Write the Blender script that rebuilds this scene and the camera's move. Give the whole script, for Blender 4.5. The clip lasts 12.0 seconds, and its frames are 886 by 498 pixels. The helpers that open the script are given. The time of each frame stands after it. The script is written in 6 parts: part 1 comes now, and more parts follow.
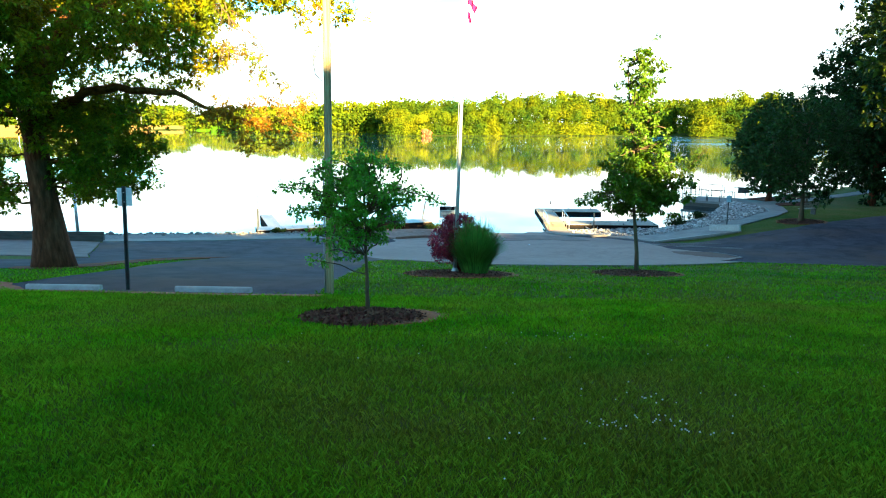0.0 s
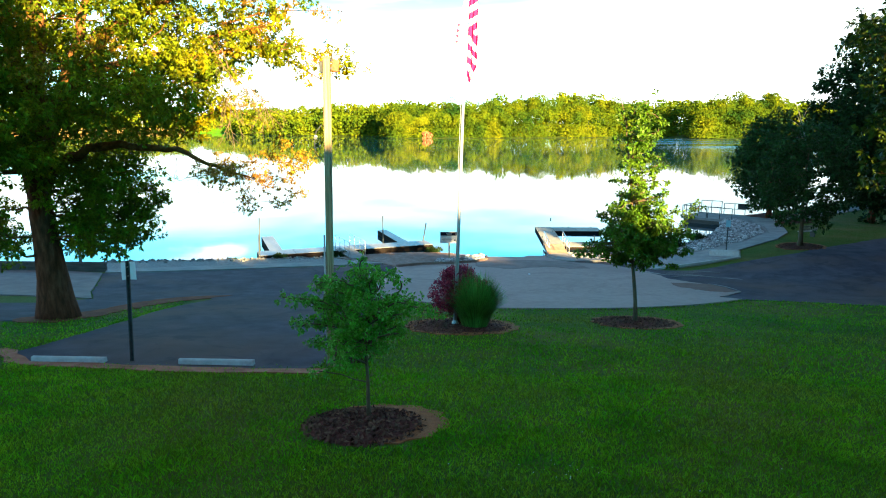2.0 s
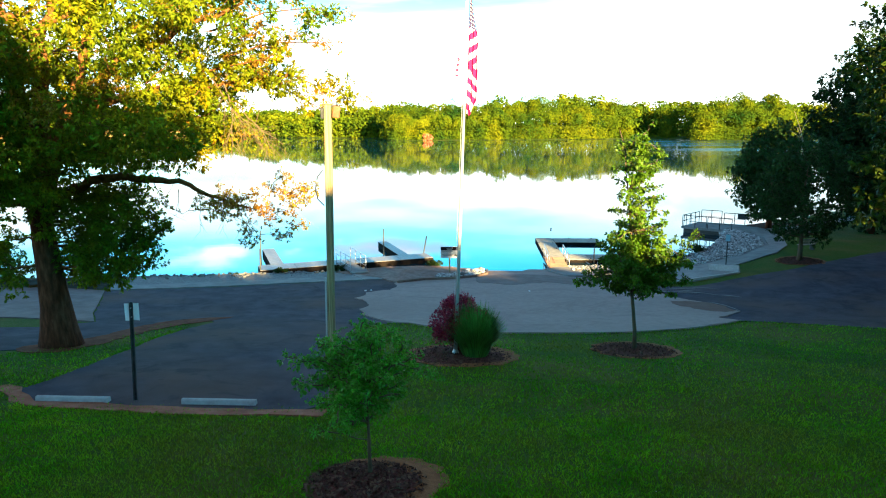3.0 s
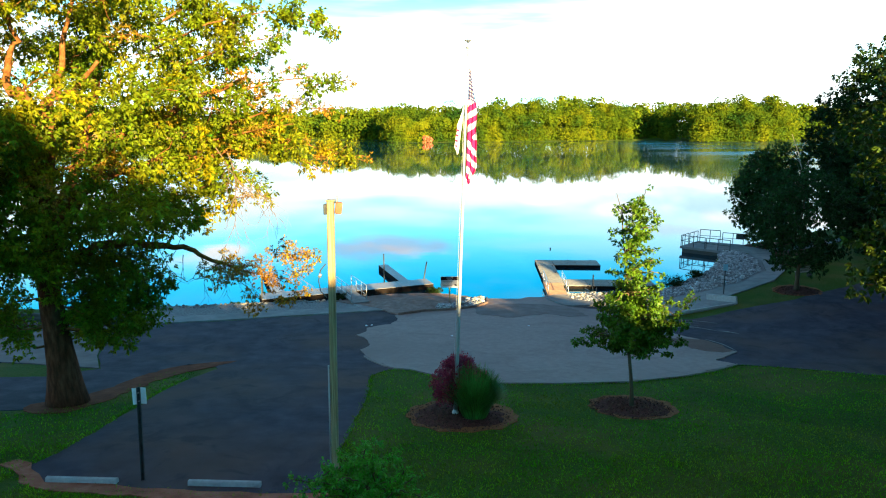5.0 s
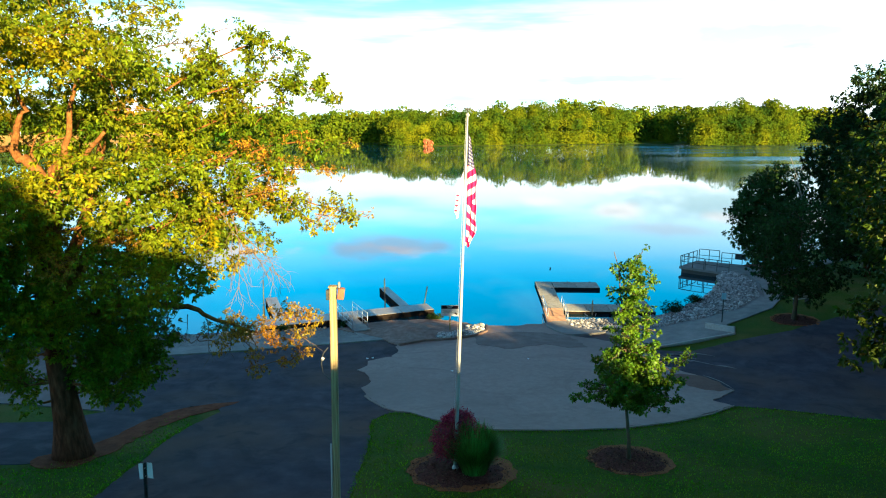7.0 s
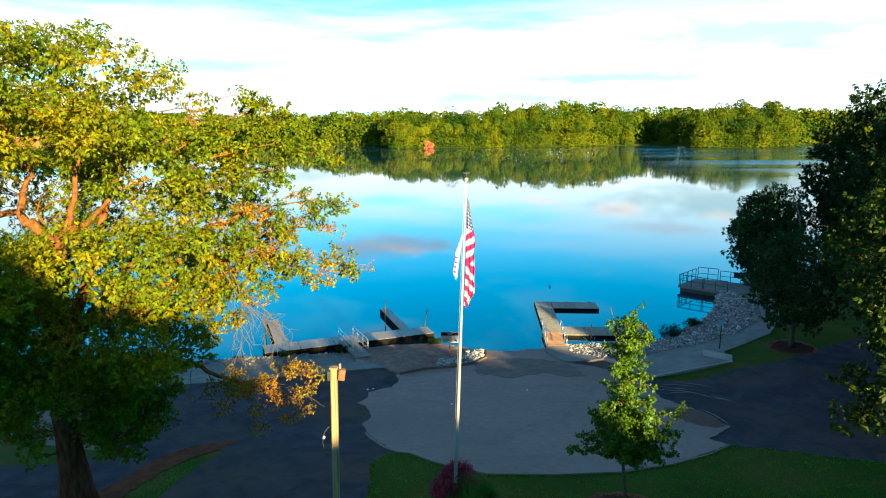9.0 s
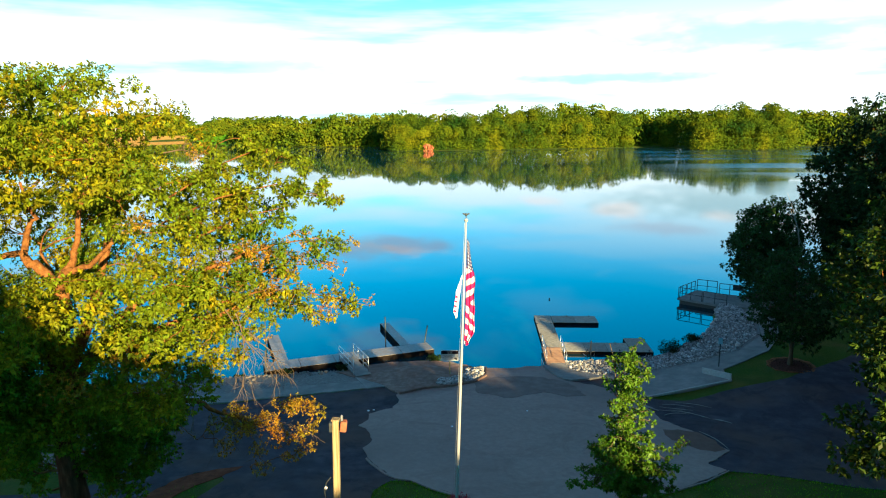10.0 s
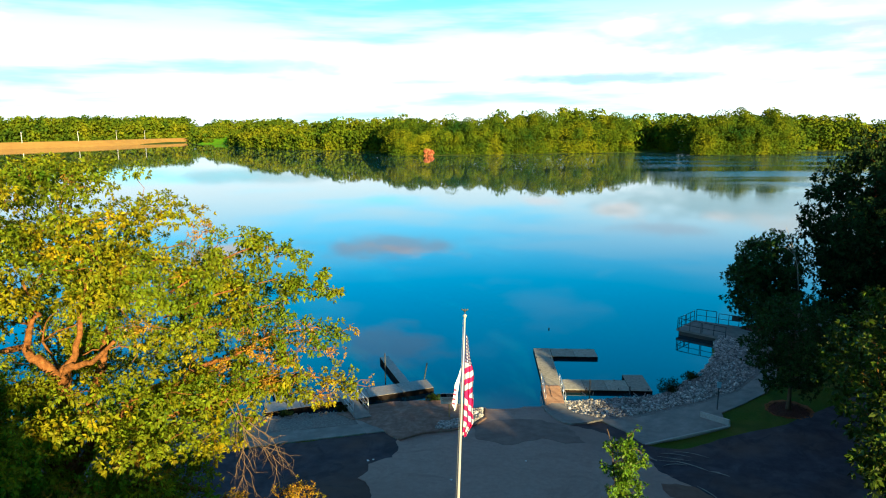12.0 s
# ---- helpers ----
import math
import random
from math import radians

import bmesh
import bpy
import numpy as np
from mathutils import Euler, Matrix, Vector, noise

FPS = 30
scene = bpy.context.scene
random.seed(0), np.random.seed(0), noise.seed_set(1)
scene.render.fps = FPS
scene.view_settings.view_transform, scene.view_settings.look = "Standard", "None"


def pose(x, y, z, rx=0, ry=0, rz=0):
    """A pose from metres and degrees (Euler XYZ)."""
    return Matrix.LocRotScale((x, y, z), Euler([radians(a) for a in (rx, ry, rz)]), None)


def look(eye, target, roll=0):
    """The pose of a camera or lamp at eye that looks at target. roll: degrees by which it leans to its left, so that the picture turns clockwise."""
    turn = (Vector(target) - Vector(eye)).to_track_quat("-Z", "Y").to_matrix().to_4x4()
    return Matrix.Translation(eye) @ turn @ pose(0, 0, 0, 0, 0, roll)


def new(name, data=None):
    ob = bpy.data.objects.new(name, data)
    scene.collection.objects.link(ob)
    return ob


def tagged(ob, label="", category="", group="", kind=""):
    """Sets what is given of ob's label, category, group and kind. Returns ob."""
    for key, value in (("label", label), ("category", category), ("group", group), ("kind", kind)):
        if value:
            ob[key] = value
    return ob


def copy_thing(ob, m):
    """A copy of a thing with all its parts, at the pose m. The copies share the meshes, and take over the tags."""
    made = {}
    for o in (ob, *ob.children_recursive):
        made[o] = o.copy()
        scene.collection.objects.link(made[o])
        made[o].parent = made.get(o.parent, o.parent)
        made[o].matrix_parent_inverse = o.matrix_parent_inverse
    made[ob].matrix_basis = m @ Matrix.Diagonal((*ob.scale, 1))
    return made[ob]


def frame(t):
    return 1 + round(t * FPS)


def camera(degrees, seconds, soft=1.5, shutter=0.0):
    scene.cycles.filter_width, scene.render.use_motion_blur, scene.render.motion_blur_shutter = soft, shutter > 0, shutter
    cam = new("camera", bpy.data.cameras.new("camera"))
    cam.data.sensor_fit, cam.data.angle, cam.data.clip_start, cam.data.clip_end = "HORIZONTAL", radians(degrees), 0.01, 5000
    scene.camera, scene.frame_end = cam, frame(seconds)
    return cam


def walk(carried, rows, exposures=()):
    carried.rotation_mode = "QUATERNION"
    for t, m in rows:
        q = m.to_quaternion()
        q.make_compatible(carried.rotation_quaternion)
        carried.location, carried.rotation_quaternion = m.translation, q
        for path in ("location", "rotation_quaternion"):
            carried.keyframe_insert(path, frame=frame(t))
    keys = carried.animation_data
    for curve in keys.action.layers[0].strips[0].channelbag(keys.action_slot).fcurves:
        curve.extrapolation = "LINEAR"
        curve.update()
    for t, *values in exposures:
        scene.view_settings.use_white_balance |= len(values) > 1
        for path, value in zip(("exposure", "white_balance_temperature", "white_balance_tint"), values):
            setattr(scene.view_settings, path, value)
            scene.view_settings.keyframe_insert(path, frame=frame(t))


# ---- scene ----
cam = camera(68.0, 12.0, soft=1.1)
PATH = [
    (0, (0.092, -0.872, 3.985), (0.0, 1.09, 3.609), 0.2),
    (0.5, (0.092, -0.84, 4.336), (0.0, 1.122, 3.96), 0.1),
    (1, (0.093, -0.776, 4.779), (0.0, 1.186, 4.403), 0.1),
    (1.5, (0.115, -0.756, 5.258), (0.019, 1.206, 4.882), 0.0),
    (2, (0.11, -0.732, 5.733), (0.015, 1.229, 5.356), 0.0),
    (2.5, (0.13, -0.718, 6.221), (0.033, 1.244, 5.844), -0.0),
    (3, (0.12, -0.695, 6.718), (0.023, 1.267, 6.342), -0.1),
    (5, (0.125, -0.657, 8.891), (0.028, 1.304, 8.511), -0.2),
    (5.5, (0.12, -0.597, 9.4), (0.022, 1.364, 9.02), -0.2),
    (6, (0.109, -0.598, 9.953), (0.011, 1.363, 9.574), -0.2),
    (6.5, (0.14, -0.638, 10.487), (0.041, 1.323, 10.109), -0.2),
    (7, (0.149, -0.633, 10.896), (0.05, 1.328, 10.517), -0.2),
    (9, (0.209, -0.605, 12.923), (0.108, 1.355, 12.54), -0.2),
    (9.5, (0.165, -0.606, 13.512), (0.066, 1.355, 13.131), -0.2),
    (10, (0.193, -0.528, 14.185), (0.093, 1.433, 13.804), -0.3),
    (10.5, (0.154, -0.465, 14.901), (0.054, 1.496, 14.519), -0.2),
    (11, (0.206, -0.357, 15.678), (0.106, 1.604, 15.295), -0.3),
    (11.5, (0.248, -0.287, 16.459), (0.147, 1.674, 16.077), -0.3),
    (12, (0.228, -0.12, 17.21), (0.127, 1.841, 16.829), -0.2),
]
walk(cam, [(t, look(eye, target, roll)) for t, eye, target, roll in PATH],
     exposures=[(0, 2.9, 6600, 4), (2.5, 2.49, 6550, 4), (5.5, 2.02, 6350, 3), (9.5, 1.54, 6100, 2), (12, 1.29, 6050, 2)])

# ---- light ----
WATER = -3.8
SUN_AZ, SUN_EL = 28.0, 13.0            # degrees: to the right of straight behind the view, and height


def make_world():
    world = bpy.data.worlds.new("world")
    scene.world = world
    world.use_nodes = True
    nt = world.node_tree
    n, l = nt.nodes, nt.links
    n.clear()
    out = n.new("ShaderNodeOutputWorld")
    sky = n.new("ShaderNodeTexSky")
    sky.sky_type, sky.sun_disc = "NISHITA", False
    sky.sun_elevation, sky.sun_rotation = radians(SUN_EL), radians(180 - SUN_AZ)
    sky.air_density, sky.dust_density, sky.ozone_density = 1.0, 0.6, 2.5
    bg = n.new("ShaderNodeBackground")
    bg.inputs["Strength"].default_value = 0.05
    # cloud deck: thick and white low down, breaking up into blue higher
    co = n.new("ShaderNodeTexCoord")
    sep = n.new("ShaderNodeSeparateXYZ")
    l.new(co.outputs["Generated"], sep.inputs[0])
    zc = n.new("ShaderNodeMath"); zc.operation = "MAXIMUM"; zc.inputs[1].default_value = 0.03
    l.new(sep.outputs["Z"], zc.inputs[0])
    za = n.new("ShaderNodeMath"); za.operation = "ADD"; za.inputs[1].default_value = 0.10
    l.new(zc.outputs[0], za.inputs[0])
    dx = n.new("ShaderNodeMath"); dx.operation = "DIVIDE"
    dy = n.new("ShaderNodeMath"); dy.operation = "DIVIDE"
    l.new(sep.outputs["X"], dx.inputs[0]); l.new(za.outputs[0], dx.inputs[1])
    l.new(sep.outputs["Y"], dy.inputs[0]); l.new(za.outputs[0], dy.inputs[1])
    cmb = n.new("ShaderNodeCombineXYZ")
    l.new(dx.outputs[0], cmb.inputs[0]); l.new(dy.outputs[0], cmb.inputs[1])
    noi = n.new("ShaderNodeTexNoise")
    noi.inputs["Scale"].default_value, noi.inputs["Detail"].default_value, noi.inputs["Roughness"].default_value = 1.1, 6.0, 0.55
    l.new(cmb.outputs[0], noi.inputs["Vector"])
    ramp = n.new("ShaderNodeMapRange")
    ramp.interpolation_type = "SMOOTHSTEP"
    ramp.inputs["From Min"].default_value, ramp.inputs["From Max"].default_value = 0.43, 0.66
    l.new(noi.outputs["Fac"], ramp.inputs["Value"])
    low = n.new("ShaderNodeMapRange")
    low.interpolation_type = "SMOOTHSTEP"
    low.inputs["From Min"].default_value, low.inputs["From Max"].default_value = 0.075, 0.26
    low.inputs["To Min"].default_value, low.inputs["To Max"].default_value = 0.95, 0.0
    l.new(sep.outputs["Z"], low.inputs["Value"])
    # streaks let some blue through the low deck
    st = n.new("ShaderNodeMapping")
    st.inputs["Scale"].default_value = (1.6, 1.6, 14.0)
    l.new(co.outputs["Generated"], st.inputs["Vector"])
    sn = n.new("ShaderNodeTexNoise")
    sn.inputs["Scale"].default_value, sn.inputs["Detail"].default_value, sn.inputs["Roughness"].default_value = 1.5, 5.0, 0.55
    l.new(st.outputs[0], sn.inputs["Vector"])
    sr = n.new("ShaderNodeMapRange")
    sr.interpolation_type = "SMOOTHSTEP"
    sr.inputs["From Min"].default_value, sr.inputs["From Max"].default_value = 0.34, 0.52
    sr.inputs["To Min"].default_value, sr.inputs["To Max"].default_value = 0.52, 1.0
    l.new(sn.outputs["Fac"], sr.inputs["Value"])
    lows = n.new("ShaderNodeMath"); lows.operation = "MULTIPLY"
    l.new(low.outputs[0], lows.inputs[0]); l.new(sr.outputs[0], lows.inputs[1])
    fac = n.new("ShaderNodeMath"); fac.operation = "MAXIMUM"
    thin = n.new("ShaderNodeMath"); thin.operation = "MULTIPLY"; thin.inputs[1].default_value = 0.1
    l.new(ramp.outputs[0], thin.inputs[0])
    l.new(thin.outputs[0], fac.inputs[0]); l.new(lows.outputs[0], fac.inputs[1])
    mix = n.new("ShaderNodeMix"); mix.data_type = "RGBA"
    l.new(fac.outputs[0], mix.inputs["Factor"])
    tint = n.new("ShaderNodeMix"); tint.data_type, tint.blend_type = "RGBA", "MULTIPLY"
    tint.inputs["Factor"].default_value = 1.0
    # deep cyan above the cloud deck, paler towards the zenith
    zg = n.new("ShaderNodeMapRange"); zg.interpolation_type = "SMOOTHSTEP"
    zg.inputs["From Min"].default_value, zg.inputs["From Max"].default_value = 0.32, 0.6
    l.new(sep.outputs["Z"], zg.inputs["Value"])
    zt = n.new("ShaderNodeMix"); zt.data_type = "RGBA"
    l.new(zg.outputs[0], zt.inputs["Factor"])
    zt.inputs["A"].default_value, zt.inputs["B"].default_value = (0.06, 2.45, 3.1, 1), (1.0, 0.9, 0.95, 1)
    l.new(zt.outputs["Result"], tint.inputs["B"])
    l.new(sky.outputs[0], tint.inputs["A"])
    l.new(tint.outputs["Result"], mix.inputs["A"])
    mix.inputs["B"].default_value = (11.2, 11.6, 11.8, 1)
    # a few small sunlit puffs under the blue
    pm = n.new("ShaderNodeMapping")
    pm.inputs["Scale"].default_value = (1.0, 1.0, 3.4)
    l.new(co.outputs["Generated"], pm.inputs["Vector"])
    pn = n.new("ShaderNodeTexNoise")
    pn.inputs["Scale"].default_value, pn.inputs["Detail"].default_value, pn.inputs["Roughness"].default_value = 7.0, 5.0, 0.5
    l.new(pm.outputs[0], pn.inputs["Vector"])
    pr = n.new("ShaderNodeMapRange"); pr.interpolation_type = "SMOOTHSTEP"
    pr.inputs["From Min"].default_value, pr.inputs["From Max"].default_value = 0.6, 0.74
    l.new(pn.outputs["Fac"], pr.inputs["Value"])
    pz = n.new("ShaderNodeMapRange"); pz.interpolation_type = "SMOOTHSTEP"
    pz.inputs["From Min"].default_value, pz.inputs["From Max"].default_value = 0.24, 0.17
    l.new(sep.outputs["Z"], pz.inputs["Value"])
    pf = n.new("ShaderNodeMath"); pf.operation = "MULTIPLY"
    l.new(pr.outputs[0], pf.inputs[0]); l.new(pz.outputs[0], pf.inputs[1])
    puff = n.new("ShaderNodeMix"); puff.data_type = "RGBA"
    l.new(pf.outputs[0], puff.inputs["Factor"])
    l.new(mix.outputs["Result"], puff.inputs["A"])
    puff.inputs["B"].default_value = (12.0, 10.6, 10.2, 1)
    # single clouds low over the far shore: direction, half size, colour
    last = puff.outputs["Result"]
    wob = n.new("ShaderNodeTexNoise")
    wob.inputs["Scale"].default_value, wob.inputs["Detail"].default_value = 16.0, 4.0
    l.new(pm.outputs[0], wob.inputs["Vector"])
    for c, size, colour, most in (((0.213, 0.969, 0.127), (0.045, 1.0, 0.014), (12.5, 11.4, 11.2), 0.9), ((0.09, 0.989, 0.117), (0.05, 1.0, 0.010), (12, 11, 11), 0.6),
                                  ((0.342, 0.931, 0.131), (0.032, 1.0, 0.011), (12.5, 11.4, 11.2), 0.85), ((-0.13, 0.975, 0.186), (0.13, 1.0, 0.022), (5.6, 5.2, 6.4), 0.6),
                                  ((-0.13, 0.934, 0.33), (0.1, 1.0, 0.04), (5.2, 4.6, 5.0), 0.35), ((0.28, 0.94, 0.155), (0.09, 1.0, 0.012), (6.5, 5.8, 6.8), 0.4), ((0.4, 0.91, 0.115), (0.26, 1.0, 0.03), (3.4, 5.6, 6.3), 0.62),
                                  ((0.17, 0.98, 0.06), (0.2, 1.0, 0.012), (3.4, 5.6, 6.2), 0.7), ((0.44, 0.89, 0.135), (0.1, 1.0, 0.017), (10, 9.8, 9.8), 0.95), ((0.33, 0.93, 0.075), (0.12, 1.0, 0.010), (10, 10, 10), 0.9),
                                  ((-0.32, 0.94, 0.075), (0.15, 1.0, 0.014), (3.6, 5.6, 6.2), 0.5)):
        mp = n.new("ShaderNodeMapping")
        mp.inputs["Location"].default_value = [-a / b for a, b in zip(c, size)]
        mp.inputs["Scale"].default_value = [1 / b for b in size]
        l.new(co.outputs["Generated"], mp.inputs["Vector"])
        ln = n.new("ShaderNodeVectorMath"); ln.operation = "LENGTH"
        l.new(mp.outputs[0], ln.inputs[0])
        ad = n.new("ShaderNodeMath"); ad.operation = "MULTIPLY_ADD"; ad.inputs[1].default_value = 1.8
        l.new(wob.outputs["Fac"], ad.inputs[0]); l.new(ln.outputs["Value"], ad.inputs[2])
        mr = n.new("ShaderNodeMapRange"); mr.interpolation_type = "SMOOTHSTEP"
        mr.inputs["From Min"].default_value, mr.inputs["From Max"].default_value = 1.9, 1.15
        mr.inputs["To Max"].default_value = most
        l.new(ad.outputs[0], mr.inputs["Value"])
        mx = n.new("ShaderNodeMix"); mx.data_type = "RGBA"
        l.new(mr.outputs[0], mx.inputs["Factor"])
        l.new(last, mx.inputs["A"])
        mx.inputs["B"].default_value = (*colour, 1)
        last = mx.outputs["Result"]
    l.new(last, bg.inputs["Color"])
    l.new(bg.outputs[0], out.inputs["Surface"])


make_world()
_a, _e = radians(SUN_AZ), radians(SUN_EL)
sun_dir = Vector((math.sin(_a) * math.cos(_e), -math.cos(_a) * math.cos(_e), math.sin(_e)))
sun = new("sun", bpy.data.lights.new("sun", "SUN"))
sun.data.energy, sun.data.angle, sun.data.color = 8.0, radians(0.55), (1.0, 0.71, 0.34)
sun.matrix_world = look(sun_dir * 100, (0, 0, 0))

# ---- materials ----


def material(name, cols, scale=1.0, detail=6.0, rough=0.85, bump=0.0, bump_scale=None, metal=0.0, big=0.0, big_scale=0.15,
             big_col=None, island=0.0, coords="Object", spec=0.3, translucent=0.0, rand=0.0, stretch=None, dist=0.02, stain=0.0, stain_scale=1.0, stain_col=None):
    """A procedural surface: a noise between two or three colours, a broad stain on top, fine relief."""
    m = bpy.data.materials.new(name)
    m.use_nodes = True
    nt = m.node_tree
    n, l = nt.nodes, nt.links
    b = n["Principled BSDF"]
    b.inputs["Roughness"].default_value, b.inputs["Metallic"].default_value = rough, metal
    b.inputs["Specular IOR Level"].default_value = spec
    co = n.new("ShaderNodeTexCoord")
    vec = co.outputs[coords]
    if stretch:
        mp = n.new("ShaderNodeMapping")
        mp.inputs["Scale"].default_value = stretch
        l.new(vec, mp.inputs["Vector"])
        vec = mp.outputs[0]
    noi = n.new("ShaderNodeTexNoise")
    noi.inputs["Scale"].default_value, noi.inputs["Detail"].default_value = scale, detail
    noi.inputs["Roughness"].default_value = 0.65
    l.new(vec, noi.inputs["Vector"])
    ramp = n.new("ShaderNodeValToRGB")
    els = ramp.color_ramp.elements
    els[0].position, els[1].position = 0.3, 0.7
    els[0].color, els[1].color = (*cols[0], 1), (*cols[-1], 1)
    if len(cols) > 2:
        e = els.new(0.5)
        e.color = (*cols[1], 1)
    l.new(noi.outputs["Fac"], ramp.inputs[0])
    col = ramp.outputs[0]
    if big_col:
        nb = n.new("ShaderNodeTexNoise")
        nb.inputs["Scale"].default_value, nb.inputs["Detail"].default_value = big_scale, 3.0
        l.new(vec, nb.inputs["Vector"])
        mr = n.new("ShaderNodeMapRange")
        mr.inputs["From Min"].default_value, mr.inputs["From Max"].default_value = 0.45, 0.7
        mr.inputs["To Max"].default_value = big
        l.new(nb.outputs["Fac"], mr.inputs["Value"])
        mx = n.new("ShaderNodeMix"); mx.data_type = "RGBA"
        l.new(mr.outputs[0], mx.inputs["Factor"])
        l.new(col, mx.inputs["A"])
        mx.inputs["B"].default_value = (*big_col, 1)
        col = mx.outputs["Result"]
    if stain_col:
        nb = n.new("ShaderNodeTexNoise")
        nb.inputs["Scale"].default_value, nb.inputs["Detail"].default_value, nb.inputs["Roughness"].default_value = stain_scale, 9.0, 0.7
        nb.inputs["Distortion"].default_value = 1.2
        l.new(vec, nb.inputs["Vector"])
        mr = n.new("ShaderNodeMapRange"); mr.interpolation_type = "SMOOTHSTEP"
        mr.inputs["From Min"].default_value, mr.inputs["From Max"].default_value = 0.5, 0.64
        mr.inputs["To Max"].default_value = stain
        l.new(nb.outputs["Fac"], mr.inputs["Value"])
        mx = n.new("ShaderNodeMix"); mx.data_type = "RGBA"
        l.new(mr.outputs[0], mx.inputs["Factor"])
        l.new(col, mx.inputs["A"])
        mx.inputs["B"].default_value = (*stain_col, 1)
        col = mx.outputs["Result"]
    if island or rand:
        if island:
            g = n.new("ShaderNodeNewGeometry")
            src = g.outputs["Random Per Island"]
        else:
            g = n.new("ShaderNodeObjectInfo")
            src = g.outputs["Random"]
        amt = island or rand
        mr = n.new("ShaderNodeMapRange")
        mr.inputs["To Min"].default_value, mr.inputs["To Max"].default_value = 1 - amt, 1 + amt
        l.new(src, mr.inputs["Value"])
        hs = n.new("ShaderNodeHueSaturation")
        hu = n.new("ShaderNodeMapRange")
        hu.inputs["To Min"].default_value, hu.inputs["To Max"].default_value = 0.5 - 0.03 * amt, 0.5 + 0.03 * amt
        l.new(src, hu.inputs["Value"])
        l.new(hu.outputs[0], hs.inputs["Hue"])
        l.new(mr.outputs[0], hs.inputs["Value"])
        l.new(col, hs.inputs["Color"])
        col = hs.outputs[0]
    l.new(col, b.inputs["Base Color"])
    if bump:
        nn = n.new("ShaderNodeTexNoise")
        nn.inputs["Scale"].default_value, nn.inputs["Detail"].default_value = bump_scale or scale * 4, 5.0
        l.new(vec, nn.inputs["Vector"])
        bp = n.new("ShaderNodeBump")
        bp.inputs["Strength"].default_value, bp.inputs["Distance"].default_value = bump, dist
        l.new(nn.outputs["Fac"], bp.inputs["Height"])
        l.new(bp.outputs[0], b.inputs["Normal"])
    if translucent:
        tr = n.new("ShaderNodeBsdfTranslucent")
        ms = n.new("ShaderNodeMixShader")
        ms.inputs[0].default_value = translucent
        l.new(col, tr.inputs["Color"])
        l.new(b.outputs[0], ms.inputs[1]); l.new(tr.outputs[0], ms.inputs[2])
        l.new(ms.outputs[0], n["Material Output"].inputs["Surface"])
    return m


M = {}
M["lawn"] = material("lawn", [(0.026, 0.062, 0.004), (0.048, 0.094, 0.006), (0.082, 0.108, 0.012)], scale=9, detail=10, rough=0.95, bump=0.9, bump_scale=55,
                     big=0.75, big_scale=0.3, big_col=(0.115, 0.1, 0.024), spec=0.1, dist=0.05, stain=0.5, stain_scale=0.14, stain_col=(0.018, 0.055, 0.004))
M["blade"] = material("grass_blade", [(0.05, 0.2, 0.004), (0.115, 0.3, 0.007), (0.21, 0.37, 0.014)], scale=0.9, detail=9, rough=0.9, spec=0.04, island=0.55, translucent=0.4,
                      big=0.85, big_scale=0.25, big_col=(0.17, 0.185, 0.022), stain=0.5, stain_scale=0.14, stain_col=(0.035, 0.15, 0.006))
M["asphalt"] = material("asphalt", [(0.034, 0.031, 0.042), (0.055, 0.05, 0.066), (0.083, 0.075, 0.093)], scale=1.0, detail=10, rough=0.95, spec=0.1, bump=0.35, bump_scale=90,
                        big=0.9, big_scale=0.16, big_col=(0.105, 0.068, 0.055), dist=0.01, stain=0.6, stain_scale=0.5, stain_col=(0.028, 0.027, 0.034))
M["concrete"] = material("concrete", [(0.265, 0.205, 0.185), (0.3, 0.232, 0.208), (0.335, 0.262, 0.236)], scale=3.0, detail=8, rough=0.95, spec=0.12, bump=0.25,
                         bump_scale=60, big=0.7, big_scale=0.13, big_col=(0.2, 0.155, 0.142), dist=0.01, stain=0.4, stain_scale=0.33, stain_col=(0.19, 0.14, 0.126))
M["walk"] = material("pale_concrete", [(0.17, 0.168, 0.165), (0.225, 0.22, 0.212), (0.29, 0.28, 0.265)], scale=1.2, detail=10, rough=0.95, spec=0.12, bump=0.25, bump_scale=70,
                     big=0.4, big_scale=0.5, big_col=(0.14, 0.137, 0.13), dist=0.01)
M["patch"] = material("dark_concrete", [(0.145, 0.112, 0.104), (0.185, 0.146, 0.134), (0.235, 0.186, 0.17)], scale=1.2, detail=11, rough=0.95, spec=0.1, bump=0.25, bump_scale=60, dist=0.01)
M["dirt"] = material("bare_earth", [(0.17, 0.048, 0.022), (0.29, 0.09, 0.045), (0.38, 0.155, 0.09)], scale=2.2, detail=10, rough=0.95, bump=0.6, bump_scale=30, dist=0.03)
M["soil"] = material("dark_soil", [(0.075, 0.018, 0.006), (0.14, 0.038, 0.014), (0.2, 0.064, 0.028)], scale=2.5, detail=10, rough=0.95, spec=0.1, bump=0.6, bump_scale=30, dist=0.03)
M["mud"] = material("washed_mud", [(0.13, 0.08, 0.064), (0.18, 0.115, 0.095)], scale=2.0, detail=9, rough=0.95, spec=0.1, bump=0.3, bump_scale=30)
M["silt"] = material("gritty_earth", [(0.14, 0.09, 0.074), (0.22, 0.15, 0.125), (0.31, 0.225, 0.195)], scale=2.4, detail=11, rough=0.95, spec=0.1, bump=0.7, bump_scale=25,
                     big=0.6, big_scale=0.5, big_col=(0.14, 0.075, 0.055), dist=0.03)
